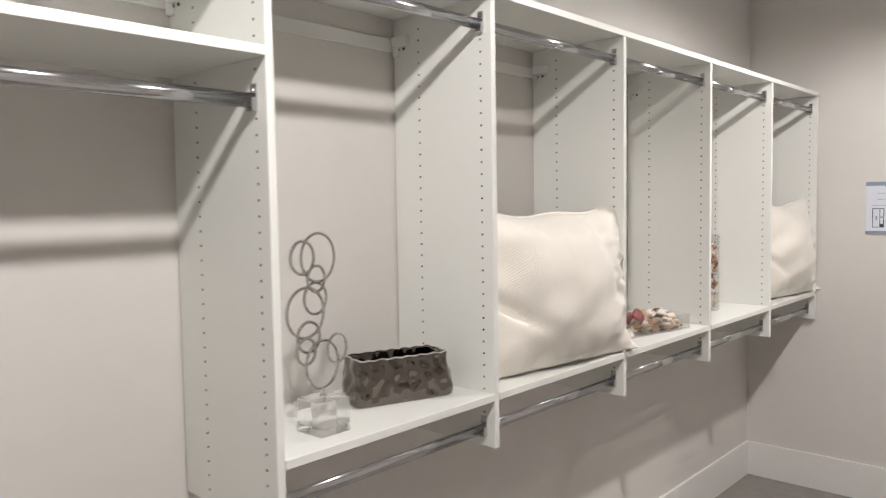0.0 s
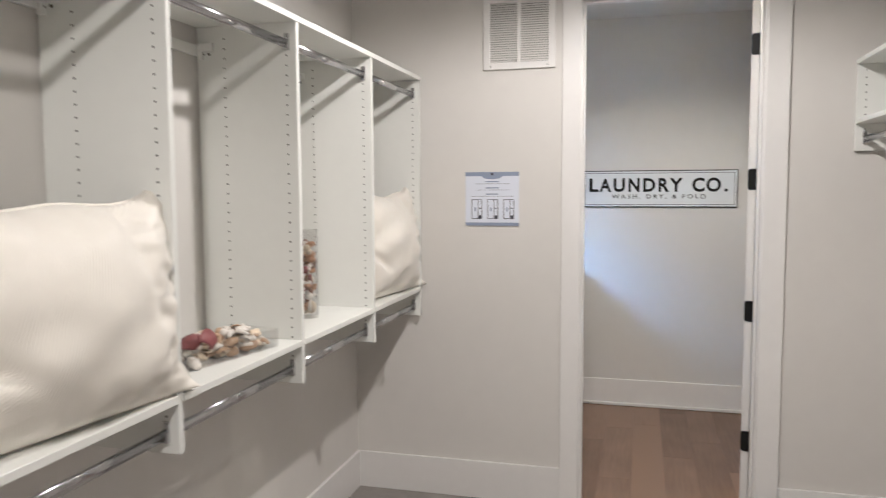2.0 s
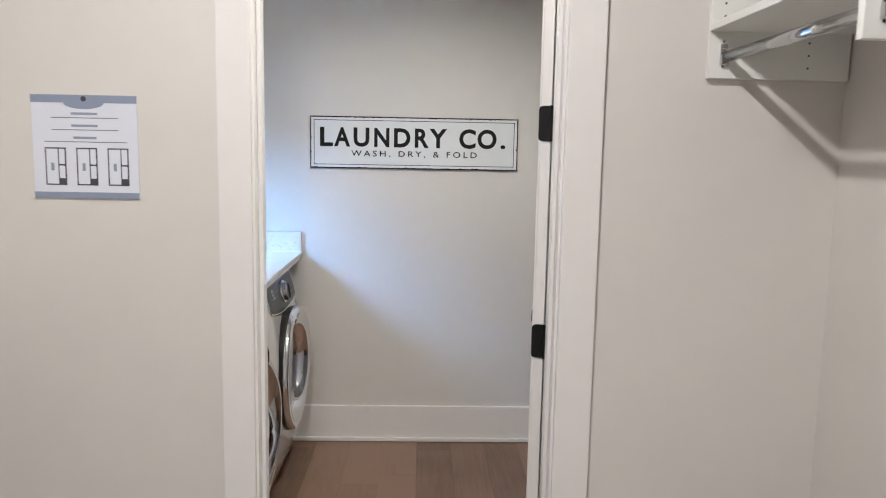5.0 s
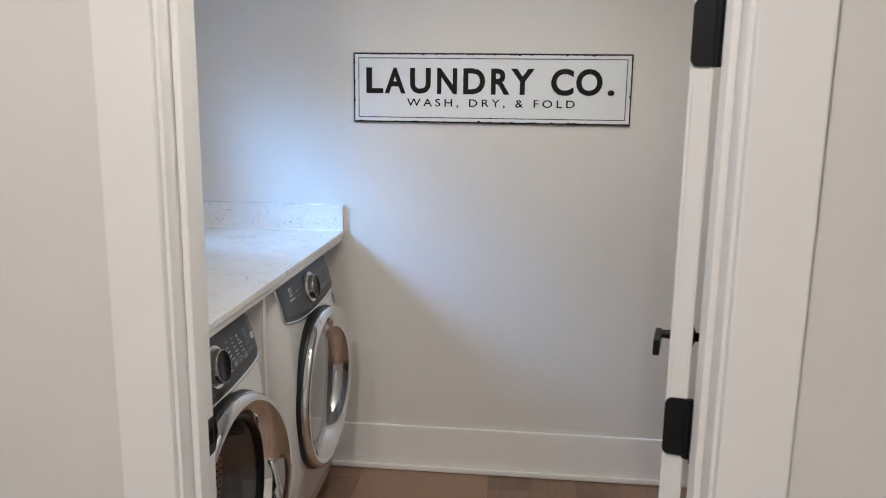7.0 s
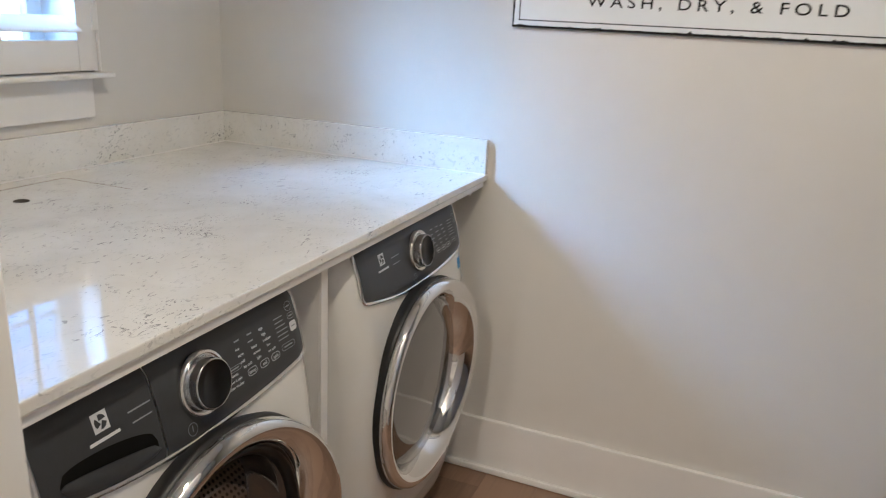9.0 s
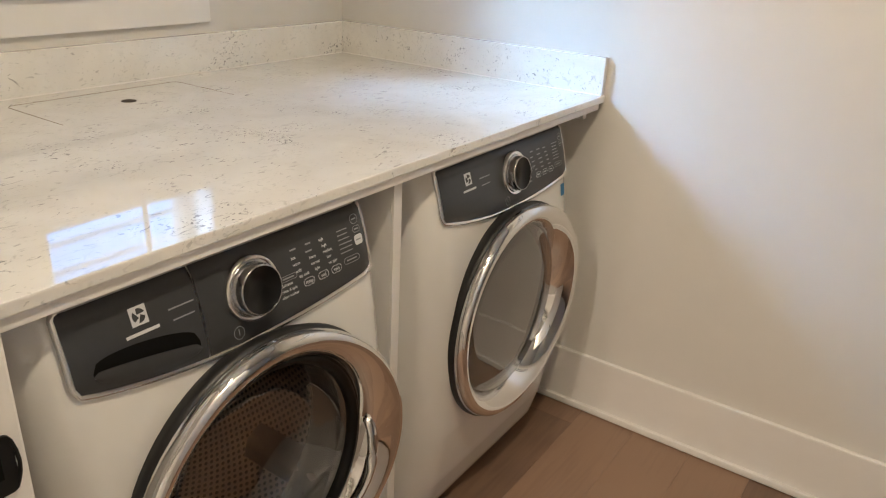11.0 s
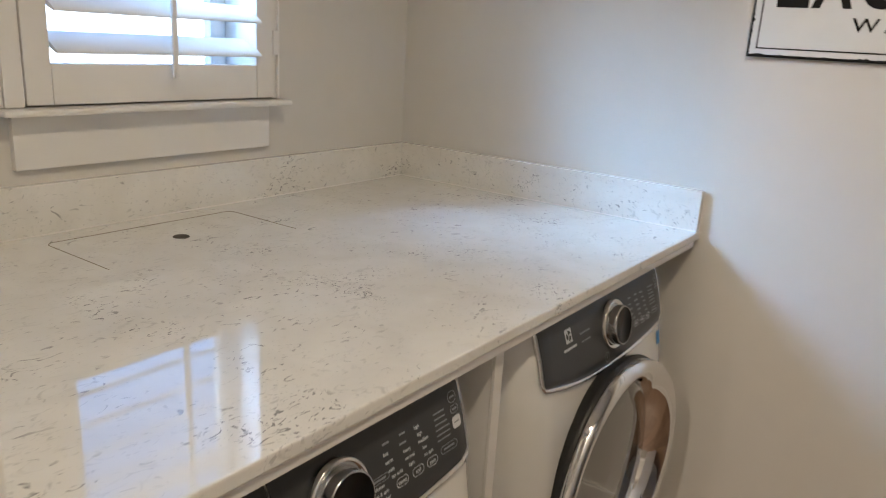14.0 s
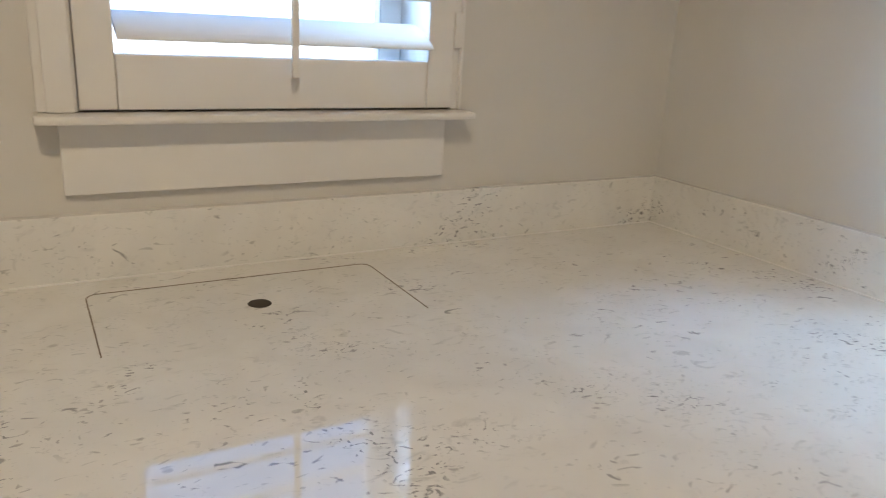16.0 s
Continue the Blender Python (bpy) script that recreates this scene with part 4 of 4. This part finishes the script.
for x0, z0, x1, z1, n in ((-0.527, -0.126, 0.527, -0.126, 150), (0.527, -0.126, 0.527, 0.126, 40), (0.527, 0.126, -0.527, 0.126, 150), (-0.527, 0.126, -0.527, -0.126, 40)):
    for k in range(n):
        f, inset = k / n, max(0.0, rnd.gauss(-0.001, 0.0022))
        x, z = x0 + (x1 - x0) * f, z0 + (z1 - z0) * f
        ring.append((x * (1 - inset / 0.53), z * (1 - inset / 0.13)))
wp.faces.new([wp.verts.new((x, -0.0125, z)) for x, z in ring])
part("enamel_face", wp, SIGNWHITE, sign, "white enamel with chipped edges")
fl = bmesh.new()
for a in ((-0.513, 0.513, -0.1135, -0.1105), (-0.513, 0.513, 0.1105, 0.1135), (-0.513, -0.510, -0.1105, 0.1105), (0.510, 0.513, -0.1105, 0.1105)):
    box(a[0], a[1], -0.0134, -0.0125, a[2], a[3], bm=fl)
part("border_line", fl, SIGNBLACK, sign, "thin black border line")
stand = Matrix.Rotation(radians(90), 4, "X")


def fitted(text, x0, x1, z0, z1, bold, spacing, y=-0.0136):
    b = words(text, 1.0, 0.0, Matrix.Identity(4), bold, spacing)
    xs, ys = [v.co.x for v in b.verts], [v.co.y for v in b.verts]
    sx, sy = (x1 - x0) / (max(xs) - min(xs)), (z1 - z0) / (max(ys) - min(ys))
    b.transform(Matrix.Translation((x0, y, z0)) @ stand @ Matrix.Diagonal((sx, sy, 1, 1)) @ Matrix.Translation((-min(xs), -min(ys), 0)))
    return b


def letters(b, label):
    """Each letter of a word as a part of its own."""
    seen = set()
    for v0 in b.verts:
        if v0 in seen:
            continue
        stack, isle = [v0], set()
        while stack:
            v = stack.pop()
            if v not in isle:
                isle.add(v)
                stack += [e.other_vert(v) for e in v.link_edges]
        seen |= isle
        g, at = bmesh.new(), {}
        for v in isle:
            at[v] = g.verts.new(v.co)
        for f in {f for v in isle for f in v.link_faces}:
            g.faces.new([at[v] for v in f.verts])
        part("letter", g, SIGNBLACK, sign, label)
    b.free()


for ch, a, c in (("L", 0.047, 0.110), ("A", 0.115, 0.192), ("U", 0.208, 0.284), ("N", 0.307, 0.380), ("D", 0.402, 0.481), ("R", 0.502, 0.570), ("Y", 0.572, 0.657), ("C", 0.716, 0.796), ("O", 0.804, 0.897), (".", 0.916, 0.940)):
    over = 0.0015 if ch in "CO" else 0.0
    letters(fitted(ch, -0.532 + 1.064 * a, -0.532 + 1.064 * c, -0.0215 - over, -0.0005 if ch == "." else 0.076 + over, 0.030, 1.0), "black letter of the words LAUNDRY CO.")
letters(fitted("WASH, DRY, & FOLD", -0.322, 0.322, -0.074, -0.040, 0.008, 1.45), "small black letter of WASH, DRY, & FOLD")

# ---- window with plantation shutters ----
win = thing("window_1", "white window behind a half-open plantation shutter", "window")
win["kind"] = "structure"
rv = box(XL - 0.148, XL - 0.003, WY0 + 0.002, WY0 + 0.012, WZ0, WZ1)
box(XL - 0.148, XL - 0.003, WY1 - 0.012, WY1 - 0.002, WZ0, WZ1, bm=rv)
box(XL - 0.148, XL - 0.003, WY0 + 0.013, WY1 - 0.013, WZ1 - 0.012, WZ1 - 0.002, bm=rv)
box(XL - 0.148, XL - 0.003, WY0 + 0.013, WY1 - 0.013, WZ0 + 0.002, WZ0 + 0.010, bm=rv)
part("reveal", rv, TRIM, win)
sash = box(XL - 0.135, XL - 0.105, WY0 + 0.0125, WY0 + 0.040, WZ0 + 0.011, WZ1 - 0.013, 0.003)
box(XL - 0.135, XL - 0.105, WY1 - 0.058, WY1 - 0.0125, WZ0 + 0.011, WZ1 - 0.013, 0.003, bm=sash)
box(XL - 0.135, XL - 0.105, WY0 + 0.040, WY1 - 0.058, WZ0 + 0.011, WZ0 + 0.040, 0.003, bm=sash)
box(XL - 0.135, XL - 0.105, WY0 + 0.040, WY1 - 0.058, WZ1 - 0.045, WZ1 - 0.013, 0.003, bm=sash)
box(XL - 0.135, XL - 0.105, WY0 + 0.040, WY1 - 0.058, 1.80, 1.84, 0.003, bm=sash)
part("window_frame", sash, TRIM, win)
pane = part("pane", box(XL - 0.122, XL - 0.118, WY0 + 0.03, WY1 - 0.03, WZ0 + 0.03, WZ1 - 0.03), GLASS, win, "clear window pane")
pane.visible_shadow = False
part("window_sill", box(XL - 0.02, -1.078, 5.392, 6.102, 1.2665, 1.2790, 0.005), TRIM, win, "white sill board with rounded nose")
part("apron", box(XL + 0.0005, -1.128, 5.424, 6.066, 1.156, 1.2660, 0.002), TRIM, win, "flat white apron board under the sill")
for y0, y1 in ((5.398, 5.452), (6.072, 6.094)):
    cs = box(XL + 0.0005, XL + 0.020, y0, y1, 1.2795, 2.42, 0.003)
    box(XL + 0.020, XL + 0.030, y0 + 0.012, y1 - 0.004, 1.2795, 2.42, 0.003, bm=cs)
    part("casing", cs, TRIM, win)
part("casing", box(XL + 0.0005, XL + 0.022, 5.398, 6.094, 2.42, 2.52, 0.003), TRIM, win)
shut = thing("plantation_shutter", "white louvred plantation shutter with tilted blades", "shutter")
SXA, SXB = XL - 0.002, XL + 0.026
SHY0, SHY1 = 5.453, 6.071
part("stile", box(SXA, SXB, SHY0, SHY0 + 0.052, 1.283, 2.40, 0.003), TRIM, shut)
part("stile", box(SXA, SXB, SHY1 - 0.052, SHY1, 1.283, 2.40, 0.003), TRIM, shut)
part("rail", box(SXA, SXB, SHY0 + 0.0525, SHY1 - 0.0525, 1.283, 1.364, 0.003), TRIM, shut)
part("rail", box(SXA, SXB, SHY0 + 0.0525, SHY1 - 0.0525, 2.33, 2.40, 0.003), TRIM, shut)
lb = lathe([(-1, 0.0001)] + [(-1 + 0.0, 1.0), (1, 1.0)] + [(1, 0.0001)], 20)
lb.transform(Matrix.Rotation(radians(90), 4, "Z"))
lb.transform(Matrix.Diagonal((0.044, (SHY1 - SHY0) / 2 - 0.0545, 0.0055, 1)))
lb.transform(Matrix.Rotation(radians(27), 4, "Y"))
louver = finish(lb, "louver", TRIM, False)
for k in range(12):
    z = 1.405 + 0.0795 * k
    if z < 2.30:
        o = new("louver", louver)
        o.parent, o.location = shut, ((SXA + SXB) / 2, (SHY0 + SHY1) / 2, z)
part("tilt_rod", box(SXB + 0.024, SXB + 0.034, 5.760, 5.772, 1.335, 2.30, 0.003), TRIM, shut, "thin white tilt rod")
for z in (1.42, 1.85, 2.25):
    part("hinge", box(SXB - 0.002, SXB + 0.004, SHY1 - 0.002, SHY1 + 0.014, z - 0.03, z + 0.03, 0.0015), TRIM, shut, "small white butt hinge")

# ---- outside the window ----
nb = thing("neighbour_house", "low white-sided neighbouring house seen through the shutter", "house")
part("wall", box(-7.6, -7.0, -12, 22, -0.4, 2.6), SIDING, nb)
for k in range(18):
    part("siding_board", box(-7.0, -6.985, -12, 22, -0.35 + 0.158 * k, -0.35 + 0.158 * k + 0.150), SIDING, nb)
part("roof", box(-12, -6.6, -12.4, 22.4, 2.6, 2.8, 0.02), GRAPHITE, nb)

# ---- things on the closet shelves ----
SZ = 1.0965


def pillow(y, x, w, h, d, lean, seed, rz=0):
    """A plump square cushion standing on its edge, its corners drawn out to ears."""
    p = thing("pillow", "plump ivory quilted satin throw pillow propped on the shelf", "pillow", (x, y, SZ), "ivory pillows", rz)
    rnd = random.Random(seed)
    n = 64
    b = bmesh.new()
    ph = [rnd.uniform(0, 6) for _ in range(8)]
    sides = []
    for s in (1, -1):
        g = []
        for i in range(n + 1):
            row = []
            for k in range(n + 1):
                u, v = 2 * i / n - 1, 2 * k / n - 1
                yy = w / 2 * u * (1 - 0.10 * (1 - v * v) * abs(u))
                zz = h / 2 * v * (1 - (0.13 + 0.03 * math.sin(7 * u + ph[4])) * (1 - u * u) * max(0, v))
                ear = (abs(u) * abs(v)) ** 9
                yy, zz = yy * (1 + 0.05 * ear), zz * (1 + (0.46 if u > 0 else 0.12) * ear * (v > 0))
                puff = max(0.0, (1 - u * u) * (1 - v * v)) ** 0.62
                fold = 0.006 * math.sin(5 * u + 3 * v + ph[0]) + 0.003 * math.sin(9 * v - 6 * u + ph[1])
                crease = 0.048 * math.exp(-((v + 0.10 + 0.75 * (u + 0.82)) / 0.09) ** 2) * max(0.0, 1 - abs(u + 0.82) / 0.6)
                crease += 0.012 * math.exp(-((u - 0.62 + 0.25 * v) / 0.09) ** 2)
                nz = noise.noise(Vector((u * 2.2 + seed, v * 2.2, s))) * 0.022
                side = max(0.0, u - 0.40) / 0.60
                nz += side * (0.034 * noise.noise(Vector((u * 4 + seed, v * 7, 2.0 + s))) + 0.010 * noise.noise(Vector((u * 9, v * 17 + seed, s))))
                nz += 0.022 * noise.noise(Vector((u * 7 + seed, v * 4, 5.0))) * max(0.0, abs(v) - 0.6) / 0.4
                xx = s * (0.004 + d / 2 * puff) + (fold + nz - crease * s) * puff ** 0.5
                if u > 0 and v < 0:
                    xx += 0.07 * ear
                edge = 1 - max(abs(u), abs(v))
                if edge < 0.02:
                    xx = s * 0.003
                row.append(b.verts.new((xx, yy, zz + h / 2)))
            g.append(row)
        for i in range(n):
            for k in range(n):
                b.faces.new((g[i][k], g[i + 1][k], g[i + 1][k + 1], g[i][k + 1]))
    bmesh.ops.remove_doubles(b, verts=b.verts[:], dist=0.0062)
    b.transform(Matrix.Rotation(radians(lean), 4, "Y"))
    low = min(v.co.z for v in b.verts)
    b.transform(Matrix.Translation((0, 0, -low)))
    part("cushion", b, SATIN, p, "", True)
    # corded seam
    rim = []
    for q in range(80):
        f = q / 20
        k, t = int(f), f - int(f)
        u, v = ((-1 + 2 * t, -1), (1, -1 + 2 * t), (1 - 2 * t, 1), (-1, 1 - 2 * t))[k]
        rim.append((0, w / 2 * u * (1 - 0.10 * (1 - v * v) * abs(u)), h / 2 * v * (1 - (0.13 + 0.03 * math.sin(7 * u + ph[4])) * (1 - u * u) * max(0, v)) + h / 2))
    c = tube(rim, 0.0042, 6, True)
    c.transform(Matrix.Rotation(radians(lean), 4, "Y"))
    c.transform(Matrix.Translation((0, 0, -low)))
    part("piping", c, SATIN, p, "satin seam piping", True)
    return p


pillow(2.330, -0.838, 0.745, 0.500, 0.27, -6, 3, -8)
pillow(4.400, -0.840, 0.730, 0.500, 0.25, -6, 8, -7)

# ring sculpture on an acrylic block
sc = thing("ring_sculpture", "polished chrome sculpture of linked rings on a clear acrylic block", "sculpture", (-0.872, 1.450, SZ), rz=0)
part("block", box(-0.042, 0.042, -0.042, 0.042, 0.0, 0.078, 0.002), ACRYLIC, sc, "clear acrylic block")
part("stem", lathe([(0, 0.0001), (0, 0.008), (0.004, 0.008), (0.006, 0.004), (0.022, 0.004), (0.022, 0.0001)], 16, Matrix.Translation((0, 0, 0.078)) @ Matrix.Rotation(radians(-90), 4, "Y")), MIRROR_CHROME, sc, "short chrome stem")
U = Vector((-0.15, 0.988, 0))
for s_, z_, r_, off in ((0.000, 0.152, 0.054, 0.0), (0.044, 0.182, 0.033, 0.006), (-0.036, 0.218, 0.034, -0.006), (-0.054, 0.190, 0.029, 0.005), (-0.052, 0.275, 0.055, 0.004), (-0.012, 0.302, 0.035, -0.006), (-0.018, 0.347, 0.029, 0.006), (-0.003, 0.393, 0.054, -0.003), (-0.058, 0.396, 0.036, 0.004)):
    tilt = 0.12 * math.sin(31 * z_)
    pts = []
    for k in range(40):
        a = 2 * math.pi * k / 40
        pts.append(U * (s_ + r_ * math.cos(a)) + Vector((off + 0.02 * tilt * math.cos(a), 0, z_ + r_ * math.sin(a))))
    part("ring", tube(pts, 0.0035, 8, True), NICKEL, sc, "", True)

# hammered planter
pl = thing("planter", "hammered silver ceramic trough planter, empty", "planter", (-0.955, 1.760, SZ), rz=-18)
b = bmesh.new()
outline = []
for k in range(40):
    outline.append((0.060, -0.120 + 0.240 * k / 40, 1, 0))
for cx, cy, a0 in ((0.038, 0.120, 0), (-0.038, 0.120, 90)):
    for k in range(8):
        a = radians(a0 + 90 * k / 8)
        outline.append((cx + 0.022 * math.cos(a), cy + 0.022 * math.sin(a), math.cos(a), math.sin(a)))
    if a0 == 0:
        outline += [(0.038 - 0.076 * k / 12, 0.142, 0, 1) for k in range(12)]
outline += [(-x, -y, -nx, -ny) for x, y, nx, ny in outline]
n = len(outline)
rows = []
for zz, grow, inner in [(0.0, 0.96, 0), (0.004, 1.0, 0)] + [(0.004 + 0.11 * k / 26, 1.0 - 0.085 * (k / 26) ** 1.6, 0) for k in range(1, 27)] + [(0.1165, 0.895, 0), (0.112, 0.865, 1), (0.06, 0.88, 1), (0.012, 0.90, 1)]:
    row = []
    for x, y, nx, ny in outline:
        dent = 0.0
        if not inner:
            fade = min(1.0, zz / 0.02)
            dent = fade * (0.0095 * noise.noise(Vector((x * 30, y * 44, zz * 26 + 3))) + 0.0022 * noise.noise(Vector((x * 60, y * 75, zz * 48))))
        wob = 0.0013 * math.sin(150 * y + 110 * x) * (zz > 0.1)
        row.append(b.verts.new((x * grow + nx * dent, y * grow + ny * dent, zz + wob)))
    rows.append(row)
for p_, q_ in zip(rows, rows[1:]):
    for k in range(n):
        b.faces.new((p_[k], p_[(k + 1) % n], q_[(k + 1) % n], q_[k]))
b.faces.new(rows[0]), b.faces.new(rows[-1])
part("body", b, SILVER, pl, "", True)
part("rim", tube([(x * 0.885 + nx * 0.001, y * 0.885 + ny * 0.001, 0.1168 + 0.0013 * math.sin(150 * y + 110 * x)) for x, y, nx, ny in outline], 0.0024, 6, True), MIRROR_CHROME, pl, "bright polished uneven rim", True)


def shell_mesh(kind, seed):
    """A small sea shell: a ribbed fan, a spiral or a pebble-like clam."""
    b = bmesh.new()
    rnd = random.Random(seed)
    if kind == 0:      # ribbed fan
        rows = []
        for i in range(7):
            r = i / 6
            row = []
            for k in range(15):
                a = radians(-62 + 124 * k / 14)
                rib = 1 + 0.05 * (k % 2) * r
                row.append(b.verts.new((r * rib * math.sin(a), r * rib * math.cos(a) - 0.5, 0.42 * math.sin(math.pi * r * 0.75 + 0.3) * (1 - 0.5 * (a / 1.1) ** 2) + 0.04 * (k % 2))))
            rows.append(row)
        for p, q in zip(rows, rows[1:]):
            for k in range(14):
                b.faces.new((p[k], p[k + 1], q[k + 1], q[k]))
        bmesh.ops.remove_doubles(b, verts=b.verts[:], dist=0.001)
        bmesh.ops.solidify(b, geom=b.faces[:], thickness=0.06)
    elif kind == 1:    # tapered spiral
        rows = []
        for i in range(15):
            f = i / 14
            r = 0.42 * math.sin(math.pi * min(1, f * 0.9 + 0.08)) ** 0.8 * (1 - 0.45 * f) * (1 + 0.12 * math.sin(22 * f)) + 0.01
            rows.append([b.verts.new((r * math.cos(2 * math.pi * k / 12), 1.5 * f - 0.75, r * math.sin(2 * math.pi * k / 12))) for k in range(12)])
        for p, q in zip(rows, rows[1:]):
            for k in range(12):
                b.faces.new((p[k], p[(k + 1) % 12], q[(k + 1) % 12], q[k]))
        b.faces.new(rows[0]), b.faces.new(rows[-1])
    else:              # smooth clam
        bmesh.ops.create_icosphere(b, subdivisions=2, radius=0.6)
        for v in b.verts:
            v.co = Vector((v.co.x * 1.15, v.co.y * 0.85 * (1 + 0.3 * v.co.x), v.co.z * 0.42)) * (1 + 0.06 * math.sin(14 * v.co.y))
    return b


def shell_into(parent, kind, at, size, rot, mat, seed):
    b = shell_mesh(kind, seed)
    b.transform(Matrix.LocRotScale(at, Euler(rot), (size, size, size)))
    part("shell", b, mat, parent, "", True)


# clear tray heaped with sea shells
tray = thing("glass_tray", "clear rectangular glass tray heaped with sea shells", "tray", (-0.915, 3.055, SZ), rz=-12)
tb = box(-0.075, 0.075, -0.185, 0.185, 0.0, 0.005, 0.001)
for a in ((-0.075, -0.071, -0.185, 0.185), (0.071, 0.075, -0.185, 0.185), (-0.071, 0.071, -0.185, -0.181), (-0.071, 0.071, 0.181, 0.185)):
    box(a[0], a[1], a[2], a[3], 0.005, 0.060, 0.001, bm=tb)
part("dish", tb, GLASS, tray, "clear glass dish")
rnd = random.Random(21)
for k in range(84):
    lay = k // 30
    at = (rnd.uniform(-0.052, 0.052) * (1 - 0.25 * lay), rnd.uniform(-0.160, 0.160) * (1 - 0.1 * lay), 0.018 + 0.021 * lay + rnd.uniform(-0.003, 0.005))
    shell_into(tray, rnd.choice((0, 0, 1, 2, 2)), at, rnd.uniform(0.032, 0.048), (rnd.uniform(-0.6, 0.6), rnd.uniform(-0.6, 0.6), rnd.uniform(0, 6.3)), SHELLS[rnd.choice((0, 0, 0, 1, 2, 2, 4))], k)
shell_into(tray, 0, (0.035, -0.090, 0.066), 0.062, (1.15, 0.15, 1.9), SHELLS[3], 70)
shell_into(tray, 0, (0.012, -0.125, 0.060), 0.050, (0.9, -0.3, 1.2), SHELLS[3], 71)
for at, rz in (((0.03, 0.03, 0.070), 0.15), ((0.0, 0.06, 0.074), -0.3)):
    st = bmesh.new()
    for q in range(5):
        a = rz + 2 * math.pi * q / 5
        join(st, tube([(at[0], at[1], at[2]), (at[0] + 0.028 * math.cos(a), at[1] + 0.028 * math.sin(a), at[2] + 0.002), (at[0] + 0.052 * math.cos(a), at[1] + 0.052 * math.sin(a), at[2] - 0.004)], 0.0068, 8, flat=0.8))
    part("starfish", st, SHELLS[2], tray, "pale dried starfish", True)

# tall glass cylinder of shells
jar = thing("glass_vase", "tall clear glass cylinder vase filled with sea shells", "vase", (-0.955, 3.745, SZ))
part("cylinder", lathe([(0.0, 0.0001), (0.0, 0.047), (0.004, 0.050), (0.345, 0.050), (0.346, 0.0475), (0.344, 0.0465), (0.014, 0.0465), (0.010, 0.040), (0.010, 0.0001)], 40, Matrix.Rotation(radians(-90), 4, "Y")), GLASS, jar, "clear glass cylinder", True)
for k in range(64):
    z = 0.026 + 0.262 * k / 63
    a, q = rnd.uniform(0, 6.3), rnd.uniform(0.008, 0.025)
    shell_into(jar, rnd.choice((0, 1, 1, 2)), (q * math.cos(a), q * math.sin(a), z), rnd.uniform(0.032, 0.041), (rnd.uniform(0, 6), rnd.uniform(0, 6), rnd.uniform(0, 6)), SHELLS[rnd.choice((0, 0, 2, 2, 3, 4, 4, 5))], k + 100)

# ---- floor planks of the laundry ----
floor = bpy.data.objects["floor_laundry"]
PW = 0.178
rnd = random.Random(5)
meshes = {}
x = XL + 0.004
while x < XR2 - 0.02:
    y = W + 0.062 - rnd.uniform(0.0, 0.9)
    while y < YE - 0.01:
        length = rnd.choice((0.9, 1.2, 1.5))
        a, c = max(y, W + 0.062), min(y + length, YE - 0.003)
        if c - a > 0.03:
            w = min(PW, XR2 - x)
            key = (round(w, 3), round(c - a, 3))
            if key not in meshes:
                meshes[key] = finish(box(-w / 2 + 0.0002, w / 2 - 0.0002, -(c - a) / 2 + 0.0002, (c - a) / 2 - 0.0002, -0.008, 0.008, 0.0006, 1), "plank", OAK)
            o = new("plank", meshes[key])
            o.parent, o.location = floor, (x + w / 2, (a + c) / 2, -0.012)
        y += length
    x += PW
